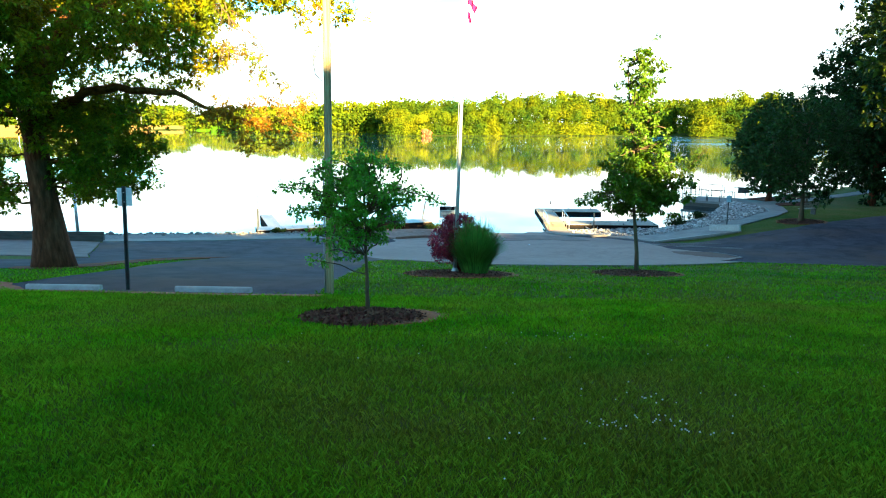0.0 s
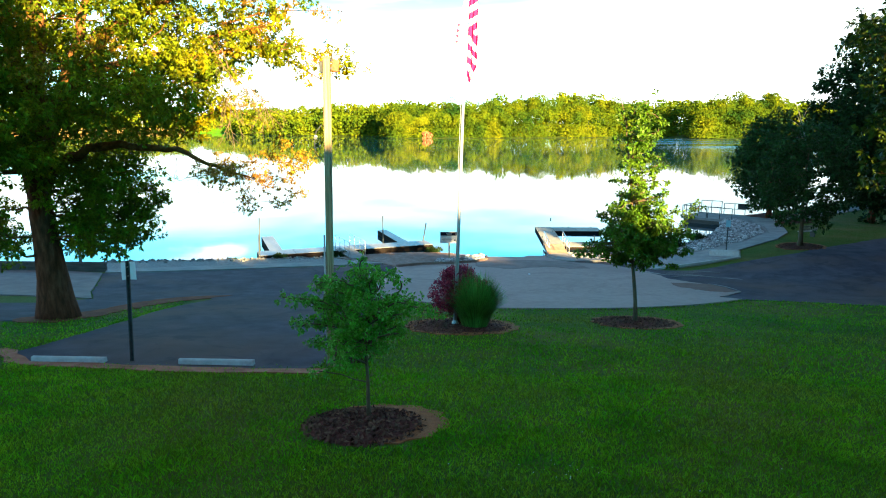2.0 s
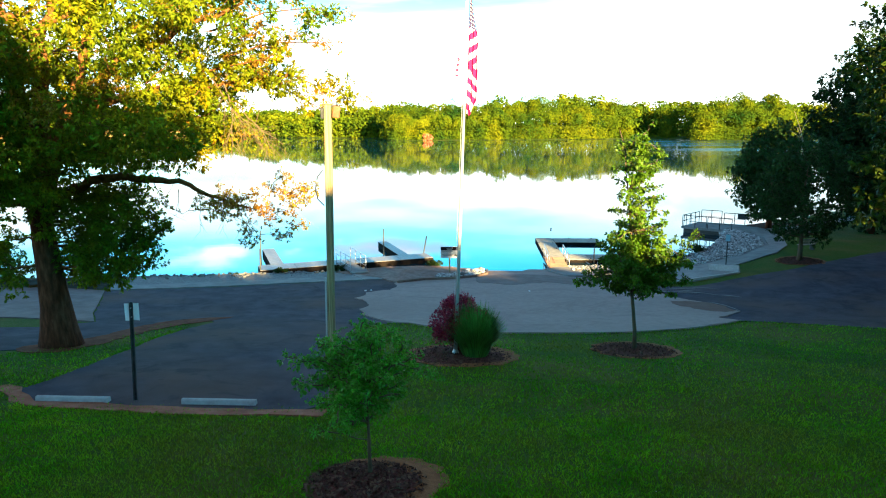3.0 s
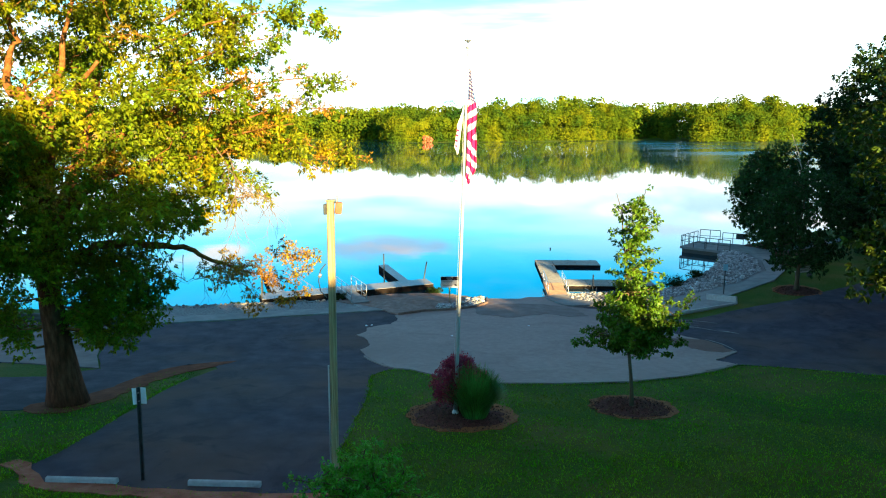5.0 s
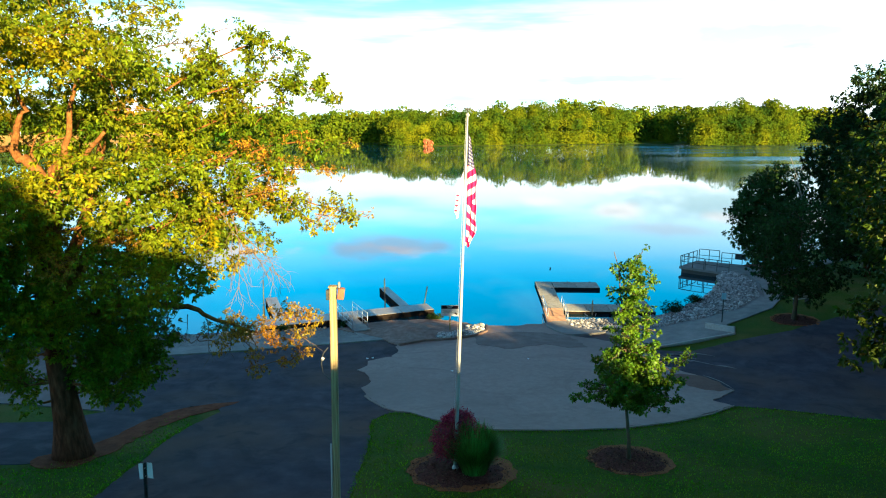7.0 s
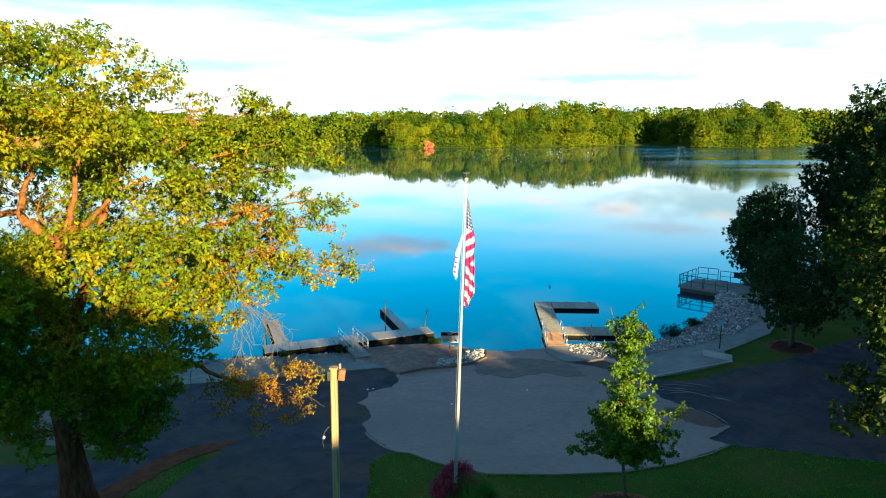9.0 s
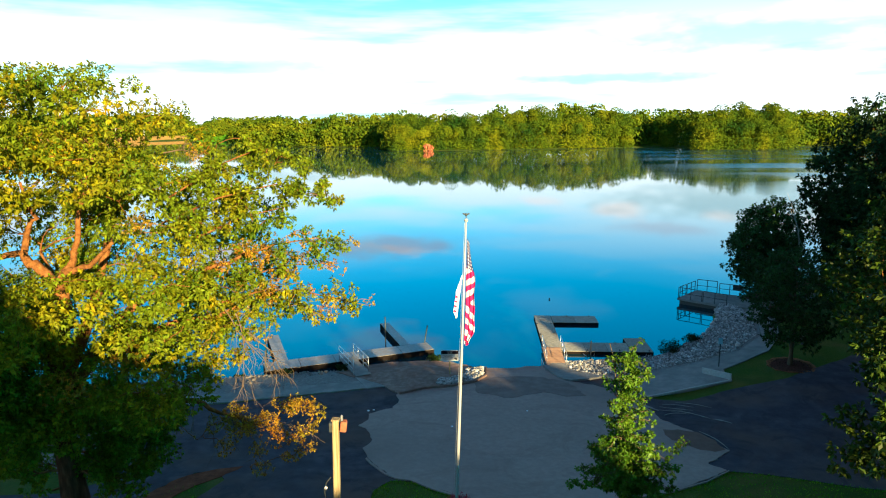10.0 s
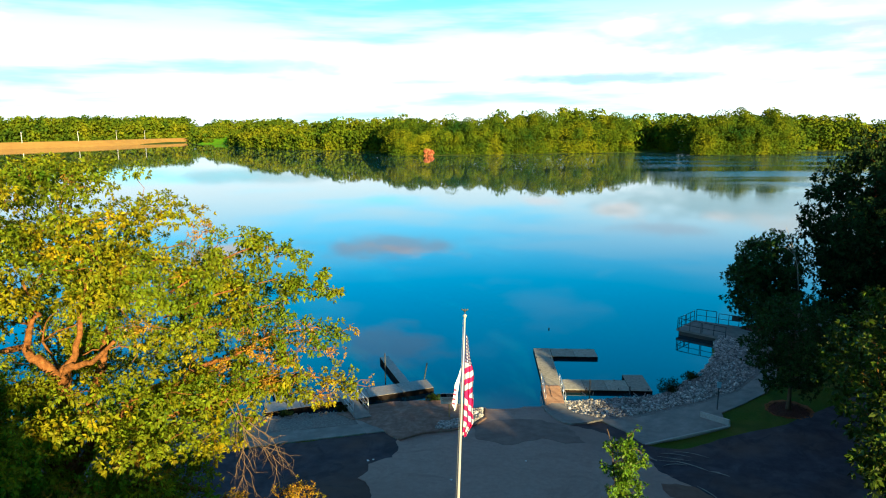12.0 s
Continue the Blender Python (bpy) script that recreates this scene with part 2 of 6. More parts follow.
M["dead_grass"] = material("dead_grass", [(0.16, 0.05, 0.012), (0.29, 0.1, 0.028)], scale=8, detail=9, rough=0.95, bump=0.8, bump_scale=40, dist=0.04)
M["gravel"] = material("gravel", [(0.1, 0.095, 0.09), (0.17, 0.165, 0.16), (0.27, 0.26, 0.25)], scale=7, detail=10, rough=0.95, bump=0.9, bump_scale=22, dist=0.05)
# orange of sunlight on the gangway planks is mixed into this wood
M["ramp_wood_sunlit"] = material("ramp_wood_sunlit", [(0.3, 0.17, 0.1), (0.42, 0.26, 0.16)], scale=5, detail=8, rough=0.85, bump=0.3, bump_scale=20, rand=0.15)
M["mulch"] = material("mulch", [(0.055, 0.018, 0.014), (0.105, 0.037, 0.029), (0.16, 0.062, 0.05)], scale=14, detail=8, rough=0.95, bump=1.0, bump_scale=40, dist=0.04, spec=0.05)
M["chip"] = material("mulch_chip", [(0.06, 0.027, 0.018), (0.15, 0.075, 0.052)], scale=5, rough=0.95, spec=0.05, island=0.5)
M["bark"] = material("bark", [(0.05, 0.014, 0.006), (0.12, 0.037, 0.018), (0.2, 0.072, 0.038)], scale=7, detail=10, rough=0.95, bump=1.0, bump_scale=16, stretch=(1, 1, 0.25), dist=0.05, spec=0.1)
# the trunk's bark again, with orange sunlight mixed into its colour
M["bark_sunlit"] = material("bark_sunlit", [(0.085, 0.034, 0.01), (0.17, 0.07, 0.02), (0.26, 0.115, 0.035)], scale=7, detail=9, rough=0.95, bump=1.0, bump_scale=16, dist=0.05, spec=0.1)
M["bark_brown"] = material("bark_brown", [(0.07, 0.045, 0.025), (0.13, 0.09, 0.05)], scale=12, detail=8, rough=0.9, bump=0.5, bump_scale=30, stretch=(1, 1, 0.3))
M["bark_pale"] = material("bark_pale", [(0.16, 0.13, 0.1), (0.3, 0.26, 0.21)], scale=12, detail=8, rough=0.9, bump=0.6, bump_scale=30, stretch=(1, 1, 0.3))
# the gold end of this ramp is sunlight put into the leaf colour
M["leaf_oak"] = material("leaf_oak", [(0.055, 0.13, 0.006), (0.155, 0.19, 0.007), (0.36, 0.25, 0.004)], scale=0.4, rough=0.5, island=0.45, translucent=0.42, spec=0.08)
M["leaf_mid"] = material("leaf_mid", [(0.02, 0.042, 0.004), (0.058, 0.088, 0.006)], scale=0.6, rough=0.5, island=0.5, translucent=0.2, spec=0.15)
M["leaf_scrub"] = material("leaf_scrub", [(0.3, 0.085, 0.04), (0.44, 0.135, 0.06)], scale=0.6, rough=0.8, island=0.4)
# rust-coloured leaves, with the orange of low sun painted in
M["leaf_rust_sunlit"] = material("leaf_rust_sunlit", [(0.42, 0.16, 0.008), (0.32, 0.18, 0.009), (0.16, 0.17, 0.009)], scale=0.6, rough=0.6, island=0.45, translucent=0.4)
M["leaf_young"] = material("leaf_young", [(0.055, 0.26, 0.012), (0.13, 0.4, 0.025)], scale=1.2, rough=0.4, island=0.4, translucent=0.45, spec=0.4)
M["leaf_lime"] = material("leaf_lime", [(0.04, 0.13, 0.006), (0.12, 0.2, 0.009)], scale=0.7, rough=0.5, island=0.4, translucent=0.4)
# very dark leaves: part of the right-hand trees' shade is in this colour
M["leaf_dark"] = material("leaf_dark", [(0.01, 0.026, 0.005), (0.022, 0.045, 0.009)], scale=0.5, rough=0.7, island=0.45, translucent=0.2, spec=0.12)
M["leaf_shore"] = material("leaf_shore", [(0.013, 0.038, 0.008), (0.036, 0.078, 0.014)], scale=0.5, rough=0.6, island=0.5, translucent=0.25, spec=0.15)
M["leaf_far"] = material("leaf_far", [(0.012, 0.042, 0.006), (0.06, 0.092, 0.004), (0.145, 0.15, 0.005)], scale=0.06, detail=3, rough=0.85, island=0.16, translucent=0.06, spec=0.04)
M["leaf_red"] = material("leaf_red", [(0.2, 0.014, 0.045), (0.38, 0.03, 0.08)], scale=3, rough=0.5, island=0.5, translucent=0.3)
M["leaf_grass"] = material("leaf_grass", [(0.05, 0.16, 0.02), (0.11, 0.27, 0.045)], scale=3, rough=0.5, island=0.5, translucent=0.35)
M["pole_wood"] = material("pole_wood", [(0.1, 0.062, 0.03), (0.27, 0.2, 0.1), (0.42, 0.34, 0.2)], scale=20, detail=9, rough=0.85, bump=0.8, bump_scale=40, stretch=(1, 1, 0.03))
M["dock_wood"] = material("dock_wood", [(0.2, 0.195, 0.165), (0.3, 0.29, 0.245), (0.39, 0.38, 0.325)], scale=5, detail=9, rough=0.9, bump=0.4, bump_scale=20, rand=0.18)
M["dock_brown"] = material("dock_brown", [(0.105, 0.1, 0.098), (0.17, 0.162, 0.158), (0.25, 0.24, 0.235)], scale=5, detail=9, rough=0.45, spec=0.5, bump=0.2, bump_scale=20, rand=0.18)
M["dark_wood"] = material("dark_wood", [(0.05, 0.042, 0.036), (0.10, 0.085, 0.07)], scale=4, detail=8, rough=0.9, bump=0.5, bump_scale=14, stretch=(0.3, 0.3, 2))
M["steel"] = material("galvanised_steel", [(0.42, 0.43, 0.44), (0.6, 0.61, 0.62)], scale=6, rough=0.4, metal=0.8, bump=0.05)
M["flag_pole"] = material("brushed_aluminium", [(0.32, 0.32, 0.32), (0.44, 0.44, 0.43)], scale=3, rough=0.45, metal=0.3, stretch=(1, 1, 0.1))
M["dark_steel"] = material("dark_steel", [(0.03, 0.035, 0.035), (0.07, 0.075, 0.075)], scale=8, rough=0.55, metal=0.4)
M["white"] = material("white_sheet", [(0.72, 0.73, 0.74), (0.82, 0.82, 0.82)], scale=4, rough=0.5)
M["ink"] = material("dark_print", [(0.03, 0.03, 0.035), (0.05, 0.05, 0.055)], scale=4, rough=0.5)
M["tarred"] = material("tarred_timber", [(0.006, 0.005, 0.005), (0.018, 0.013, 0.011)], scale=4, rough=0.9, spec=0.05, bump=0.3, bump_scale=20)
M["stone"] = material("riprap_stone", [(0.15, 0.15, 0.152), (0.29, 0.285, 0.28), (0.47, 0.455, 0.44)], scale=3, detail=8, rough=0.9, bump=0.5, bump_scale=12, island=0.65)
M["stop"] = material("wheel_stop_concrete", [(0.28, 0.28, 0.27), (0.42, 0.415, 0.4)], scale=6, detail=8, rough=0.9, bump=0.3, bump_scale=40)
M["mark_red"] = material("red_print", [(0.35, 0.01, 0.06), (0.45, 0.015, 0.08)], scale=6, rough=0.7)
M["clover"] = material("clover_flower", [(0.42, 0.42, 0.36), (0.6, 0.6, 0.53)], scale=20, rough=0.8)


def water_material():
    m = bpy.data.materials.new("lake_water")
    m.use_nodes = True
    nt = m.node_tree
    n, l = nt.nodes, nt.links
    b = n["Principled BSDF"]
    b.inputs["Base Color"].default_value = (0.003, 0.032, 0.05, 1)
    b.inputs["Roughness"].default_value, b.inputs["IOR"].default_value = 0.025, 1.42
    b.inputs["Specular IOR Level"].default_value = 1.0
    co = n.new("ShaderNodeTexCoord")
    mp = n.new("ShaderNodeMapping")
    mp.inputs["Scale"].default_value = (0.5, 1.0, 1.0)
    l.new(co.outputs["Object"], mp.inputs[0])
    # a light breeze roughens the water off to one side, in long patches
    sp = n.new("ShaderNodeSeparateXYZ")
    l.new(co.outputs["Object"], sp.inputs[0])
    side = n.new("ShaderNodeMapRange"); side.interpolation_type = "SMOOTHSTEP"
    side.inputs["From Min"].default_value, side.inputs["From Max"].default_value = 45.0, 120.0
    l.new(sp.outputs["X"], side.inputs["Value"])
    pm = n.new("ShaderNodeMapping")
    pm.inputs["Scale"].default_value = (0.006, 0.02, 1.0)
    l.new(co.outputs["Object"], pm.inputs[0])
    patch = n.new("ShaderNodeTexNoise")
    patch.inputs["Scale"].default_value, patch.inputs["Detail"].default_value = 1.6, 4.0
    l.new(pm.outputs[0], patch.inputs["Vector"])
    gust = n.new("ShaderNodeMapRange")
    gust.inputs["From Min"].default_value, gust.inputs["From Max"].default_value = 0.38, 0.58
    gust.inputs["To Min"].default_value, gust.inputs["To Max"].default_value = 0.02, 0.2
    l.new(patch.outputs["Fac"], gust.inputs["Value"])
    mu = n.new("ShaderNodeMath"); mu.operation = "MULTIPLY_ADD"; mu.inputs[2].default_value = 0.03
    l.new(side.outputs[0], mu.inputs[0]); l.new(gust.outputs[0], mu.inputs[1])
    l.new(mu.outputs[0], b.inputs["Roughness"])
    noi = n.new("ShaderNodeTexNoise")
    noi.inputs["Scale"].default_value, noi.inputs["Detail"].default_value = 0.8, 3.0
    l.new(mp.outputs[0], noi.inputs["Vector"])
    bp = n.new("ShaderNodeBump")
    bp.inputs["Strength"].default_value, bp.inputs["Distance"].default_value = 0.03, 0.05
    l.new(noi.outputs["Fac"], bp.inputs["Height"])
    l.new(bp.outputs[0], b.inputs["Normal"])
    return m


M["water"] = water_material()
M["sign_white"] = material("sign_white", [(0.34, 0.35, 0.36), (0.42, 0.42, 0.43)], scale=4, rough=0.6)

# ---- building blocks ----
RNG = np.random.default_rng(7)


def part(name, bm, mat, parent=None, label="", smooth=False):
    """Links a bmesh, or (verts, faces), as one mesh object, under parent if given."""
    me = bpy.data.meshes.new(name)
    if isinstance(bm, tuple):
        me.from_pydata([tuple(v) for v in bm[0]], [], [tuple(f) for f in bm[1]])
    else:
        bm.to_mesh(me)
        bm.free()
    if smooth:
        me.shade_smooth()
    mats = mat if isinstance(mat, (list, tuple)) else [mat]
    for k in mats:
        me.materials.append(k)
    ob = new(name, me)
    if parent is not None:
        ob.parent = parent
    if label:
        ob["label"] = label
    return ob


def big_mesh(name, verts, quads, mat, parent=None, label=""):
    """A mesh of many quads from arrays."""
    verts, quads = np.asarray(verts, np.float32), np.asarray(quads, np.int32)
    k = quads.shape[1]
    me = bpy.data.meshes.new(name)
    me.vertices.add(len(verts)); me.vertices.foreach_set("co", verts.ravel())
    me.loops.add(quads.size); me.loops.foreach_set("vertex_index", quads.ravel())
    me.polygons.add(len(quads))
    me.polygons.foreach_set("loop_start", np.arange(0, quads.size, k, dtype=np.int32))
    me.update(calc_edges=True)
    me.validate()
    me.materials.append(mat)
    ob = new(name, me)
    if parent is not None:
        ob.parent = parent
    if label:
        ob["label"] = label
    return ob


def thing(name, label, category, at=(0, 0, 0), rz=0.0, group="", kind=""):
    e = new(name)
    e.empty_display_size = 0.2
    e.matrix_basis = pose(*at, 0, 0, rz)
    return tagged(e, label, category, group, kind)


def box(size, at=(0, 0, 0), rot=(0, 0, 0), bevel=0.0, bm=None):
    own = bmesh.new()
    bmesh.ops.create_cube(own, size=1.0)
    bmesh.ops.scale(own, vec=size, verts=own.verts)
    if bevel:
        bmesh.ops.bevel(own, geom=own.edges[:], offset=bevel, segments=1, affect="EDGES")
    bmesh.ops.transform(own, matrix=pose(*at, *rot), verts=own.verts)
    if bm is None:
        return own
    me = bpy.data.meshes.new("scratch")
    own.to_mesh(me); own.free(); bm.from_mesh(me); bpy.data.meshes.remove(me)
    return bm


def tube_data(points, radii, sides=8, cap=True):
    pts = [Vector(p) for p in points]
    verts, faces = [], []
    ref = Vector((0.31, 0.87, 0.38))
    for i, p in enumerate(pts):
        d = (pts[min(i + 1, len(pts) - 1)] - pts[max(i - 1, 0)]).normalized()
        if abs(d.dot(ref)) > 0.95:
            ref = Vector((1, 0, 0))
        u = d.cross(ref).normalized()
        v = d.cross(u).normalized()
        for k in range(sides):
            a = 2 * math.pi * k / sides
            verts.append(p + (u * math.cos(a) + v * math.sin(a)) * radii[i])
    for i in range(len(pts) - 1):
        for k in range(sides):
            a, b = i * sides + k, i * sides + (k + 1) % sides
            faces.append((a, b, b + sides, a + sides))
    if cap:
        faces.append(tuple(range(sides))[::-1])
        faces.append(tuple((len(pts) - 1) * sides + k for k in range(sides)))
    return verts, faces


def tubes(items):
    """Joins several tubes into one (verts, faces)."""
    V, F = [], []
    for pts, rad, sides in items:
        v, f = tube_data(pts, rad, sides)
        o = len(V)
        V += v
        F += [tuple(i + o for i in q) for q in f]
    return V, F


def smoothstep(a, b, x):
    s = np.clip((x - a) / (b - a), 0, 1)
    return s * s * (3 - 2 * s)


# ---- ground ----
PROFILE_Y = [-200, -60, -10, 0, 4.6, 7.5, 9.4, 14, 16, 20, 24, 30, 36, 41, 46, 60, 80]
PROFILE_Z = [12, 5.0, 2.75, 2.32, 1.79, 1.25, 0.94, 0.0, -0.22, -0.85, -1.45, -2.35, -2.9, -3.3, -3.8, -5.0, -5.2]
SHORE = [(-900, -200), (-200, 20), (-60, 38), (-24, 40.7), (-19, 41.7), (-15, 43.0), (-10, 44.3), (-8, 46.3), (-3, 47.2), (0.9, 45.5), (3, 45.9), (5.3, 46.3),
         (7, 47.1), (11.5, 47.9), (14.5, 48.7), (16.3, 49.9), (18.9, 52.3), (21.3, 56.3), (22.6, 60.1), (24.5, 63.0), (30, 67), (46, 79), (100, 120), (700, 300)]
FAR_SHORE = [(-900, 270), (-760, 330), (-500, 440), (-386, 519), (-337, 602), (-317, 672), (-290, 690), (-240, 640), (-194, 545), (-143, 499), (-96, 480), (-66, 470), (-54, 413), (-8, 417), (58, 438), (106, 452),
             (112, 464), (128, 456), (137, 413), (195, 420), (212, 465), (236, 475), (300, 470), (900, 500)]


def near_shore(x):
    return np.interp(x, [p[0] for p in SHORE], [p[1] for p in SHORE])


def far_shore(x):
    return np.interp(x, [p[0] for p in FAR_SHORE], [p[1] for p in FAR_SHORE])


def ground_z(x, y):
    x, y = np.asarray(x, float), np.asarray(y, float)
    z = np.interp(y, PROFILE_Y, PROFILE_Z)
    u = np.clip((y - 28) / 12, 0, 1)
    z = z + smoothstep(11, 23, x) * u * np.interp(y, [30, 40, 46, 62, 90], [0.5, 1.0, 1.45, 1.78, 2.6])
    z = np.where(x > 26, np.maximum(z, np.interp(y, PROFILE_Y, PROFILE_Z) + 0 * x), z)
    d = y - near_shore(x)
    land = np.where((y > 34) & (d < 0), np.maximum(z, WATER + 0.06 - 0.0 * d), z)
    z = np.where(d >= 0, np.maximum(-6.0, np.minimum(z, WATER - 0.06 - 0.35 * d)), land)
    e = y - far_shore(x) - 26 * smoothstep(-250, -300, x)
    z = np.where(e > -8, np.clip(-4.4 + (e + 8) * 0.09, -6, -1.6 + 0.01 * e.clip(0, 600)), z)
    return z


def axis(fine_a, fine_b, step, far_a, far_b):
    mid = np.arange(fine_a, fine_b + 1e-6, step)
    up = fine_b + np.cumsum(step * 1.16 ** np.arange(1, 60))
    dn = fine_a - np.cumsum(step * 1.16 ** np.arange(1, 60))
    return np.r_[dn[dn > far_a][::-1], mid, up[up < far_b]]


def grid_mesh(name, xs, ys, zf, mat):
    X, Y = np.meshgrid(xs, ys)
    V = np.c_[X.ravel(), Y.ravel(), zf(X.ravel(), Y.ravel())]
    nx, ny = len(xs), len(ys)
    i = np.arange(nx * ny).reshape(ny, nx)
    Q = np.c_[i[:-1, :-1].ravel(), i[:-1, 1:].ravel(), i[1:, 1:].ravel(), i[1:, :-1].ravel()]
    ob = big_mesh(name, V, Q, mat)
    ob.data.shade_smooth()
    return ob


ground = grid_mesh("ground", axis(-34, 40, 0.5, -1500, 1500), np.r_[axis(-4, 72, 0.5, -500, 400), np.arange(400, 640, 5.0), np.arange(640, 2400, 80.0)], ground_z, M["lawn"])
tagged(ground, "mown green lawn sloping down to the lake shore", "lawn", kind="structure")

bm = bmesh.new()
bmesh.ops.create_grid(bm, x_segments=1, y_segments=1, size=0.5)
bmesh.ops.scale(bm, vec=(2400, 1200, 1), verts=bm.verts)
bmesh.ops.translate(bm, vec=(0, 600 + 20, WATER), verts=bm.verts)
water = part("water", bm, M["water"])
tagged(water, "calm blue lake water mirroring sky and trees", "water", kind="structure")


def drape(name, poly, mat, lift, step=0.5, skirt=0.15, zf=None, parent=None):
    """A slab that lies over the ground inside an outline, with its edge turned down."""
    bm = bmesh.new()
    f = bm.faces.new([bm.verts.new((x, y, 0)) for x, y in poly])
    xs, ys = [p[0] for p in poly], [p[1] for p in poly]
    for ax, lo, hi in ((0, min(xs), max(xs)), (1, min(ys), max(ys))):
        k = math.ceil(lo / step)
        while k * step < hi:
            co, no = [0, 0, 0], [0, 0, 0]
            co[ax], no[ax] = k * step, 1
            bmesh.ops.bisect_plane(bm, geom=bm.verts[:] + bm.edges[:] + bm.faces[:], dist=1e-4, plane_co=co, plane_no=no)
            k += 1
    rim = [e for e in bm.edges if e.is_boundary]
    for v in bm.verts:
        v.co.z = float((zf or ground_z)(v.co.x, v.co.y)) + lift
    ext = bmesh.ops.extrude_edge_only(bm, edges=rim)
    for v in ext["geom"]:
        if isinstance(v, bmesh.types.BMVert):
            v.co.z -= skirt
    bmesh.ops.recalc_face_normals(bm, faces=bm.faces)
    ob = part(name, bm, mat, parent)
    return ob


def wavy(poly, amp=0.06, step=0.7, seed=0):
    """Breaks the straight edges of an outline into slightly uneven ones."""
    r = random.Random(seed)
    out = []
    for (x0, y0), (x1, y1) in zip(poly, poly[1:] + poly[:1]):
        n = max(1, int(math.hypot(x1 - x0, y1 - y0) / step))
        for k in range(n):
            t = k / n
            j = amp if k else amp * 0.3
            out.append((x0 + (x1 - x0) * t + r.uniform(-j, j), y0 + (y1 - y0) * t + r.uniform(-j, j)))
    return out


def curve(poly, n=4):
    """The outline rounded through its corners."""
    P = [Vector((*p, 0)) for p in poly]
    out = []
    for i in range(len(P)):
        a, b_, c, d = P[i - 1], P[i], P[(i + 1) % len(P)], P[(i + 2) % len(P)]
        if (c - b_).length < 1.0:
            out.append((b_.x, b_.y))
            continue
        for k in range(n):
            t = k / n
            q = 0.5 * (2 * b_ + (c - a) * t + (2 * a - 5 * b_ + 4 * c - d) * t * t + (3 * b_ - a - 3 * c + d) * t ** 3)
            out.append((q.x, q.y))
    return out


ASPHALT = [(-11.7, 14.9), (-10.6, 13.75), (-8.5, 13.6), (-6, 13.35), (-4, 13.4), (-3.5, 14.2), (-3.7, 17.3), (-3.84, 20.8), (-3.92, 22.5), (-4.25, 25.4), (-3.65, 26.6), (-2.7, 26.6), (-1.65, 25.7), (0.8, 24.5),
           (3.6, 24.6), (6.4, 25.05), (8.8, 26.05), (10.7, 27.3), (12.2, 28.6), (13.5, 28.35), (14.5, 28.05), (15.5, 27.65), (16.6, 27.25), (17.8, 26.85), (20, 26.5), (22.5, 27.4), (26, 31.0), (40, 38.5), (70, 50), (70, 64), (40, 53), (29.6, 47.3),
           (25.7, 44.4), (20.5, 40.9), (16.4, 39.9), (13.2, 38.6), (11.3, 39.2), (10.3, 41.5), (9, 43.4), (7.4, 44.2), (6.4, 42.6), (5.3, 45.3), (5.3, 47.6), (0.9, 47.2), (0.6, 44.2),
           (-1.4, 41.5), (-3.5, 41.6), (-5.6, 40.9), (-8.6, 39.5), (-12, 38.3), (-15.1, 37.1), (-18.7, 36), (-21.3, 35.3), (-18.0, 28.7), (-16.3, 26.0), (-17.7, 24.4), (-22, 23.9), (-40, 23),
           (-40, 17.5), (-20, 18.6), (-15.1, 19.9), (-14.1, 21.4), (-13.7, 25.3), (-12.9, 27.0), (-12.0, 27.4), (-11.2, 26.3), (-11.6, 24.5), (-11.8, 22.7), (-11.6, 18.8), (-11.5, 15.8)]
APRON = [(-4.6, 40.3), (-4.9, 39.0), (-4.6, 38.2), (-4.8, 36.6), (-5.5, 36.2), (-6.1, 35.6), (-6.0, 34.6), (-6.4, 33.7), (-5.9, 33.3), (-5.5, 32.4), (-5.3, 31.4), (-5.6, 30.6), (-5.2, 29.4), (-4.7, 28.5), (-3.9, 27.35), (-3.35, 26.9), (-2.7, 26.72), (-1.65, 25.82), (0.8, 24.55), (3.6, 24.65), (6.4, 25.1), (8.8, 26.1), (10.6, 27.35), (12.1, 28.65),
         (11.5, 29.4), (13.2, 31.1), (12.3, 33.5), (11, 35.3), (10.4, 39), (8.4, 41.5), (6.4, 42.6), (5.3, 45.3), (5.2, 47.5), (1.0, 47.1), (0.6, 44.2), (-1.4, 41.6), (-3.4, 41.5)]
road = tagged(drape("road", wavy(ASPHALT, 0.08, 0.6, 1), M["asphalt"], 0.02), "worn dark grey asphalt parking lot and road", "road", kind="structure")
apron = tagged(drape("pavement_apron", wavy(APRON, 0.1, 0.3, 2), M["concrete"], 0.06), "round grey concrete apron leading to the boat ramp", "pavement", kind="structure")
PAD = [(-16.4, 26.0), (-18.1, 28.7), (-21.4, 35.4), (-26.5, 36.6), (-45, 38), (-45, 28.5), (-25, 27.2), (-20, 26.7)]
pad = tagged(drape("pavement_pad", PAD, M["patch"], 0.05), "pale concrete pad beside the lot", "pavement", kind="structure")
WALK_L = [(-21.3, 35.5), (-18.7, 36.15), (-15.1, 37.25), (-12, 38.45), (-8.6, 39.65), (-5.9, 40.75), (-7.3, 42.0), (-9.2, 41.3), (-12.5, 40.2), (-15.8, 38.9), (-19.3, 37.7), (-22, 36.9)]
walk_l = tagged(drape("pavement_walk", WALK_L, M["walk"], 0.07), "pale concrete walkway along the shore", "pavement", kind="structure")
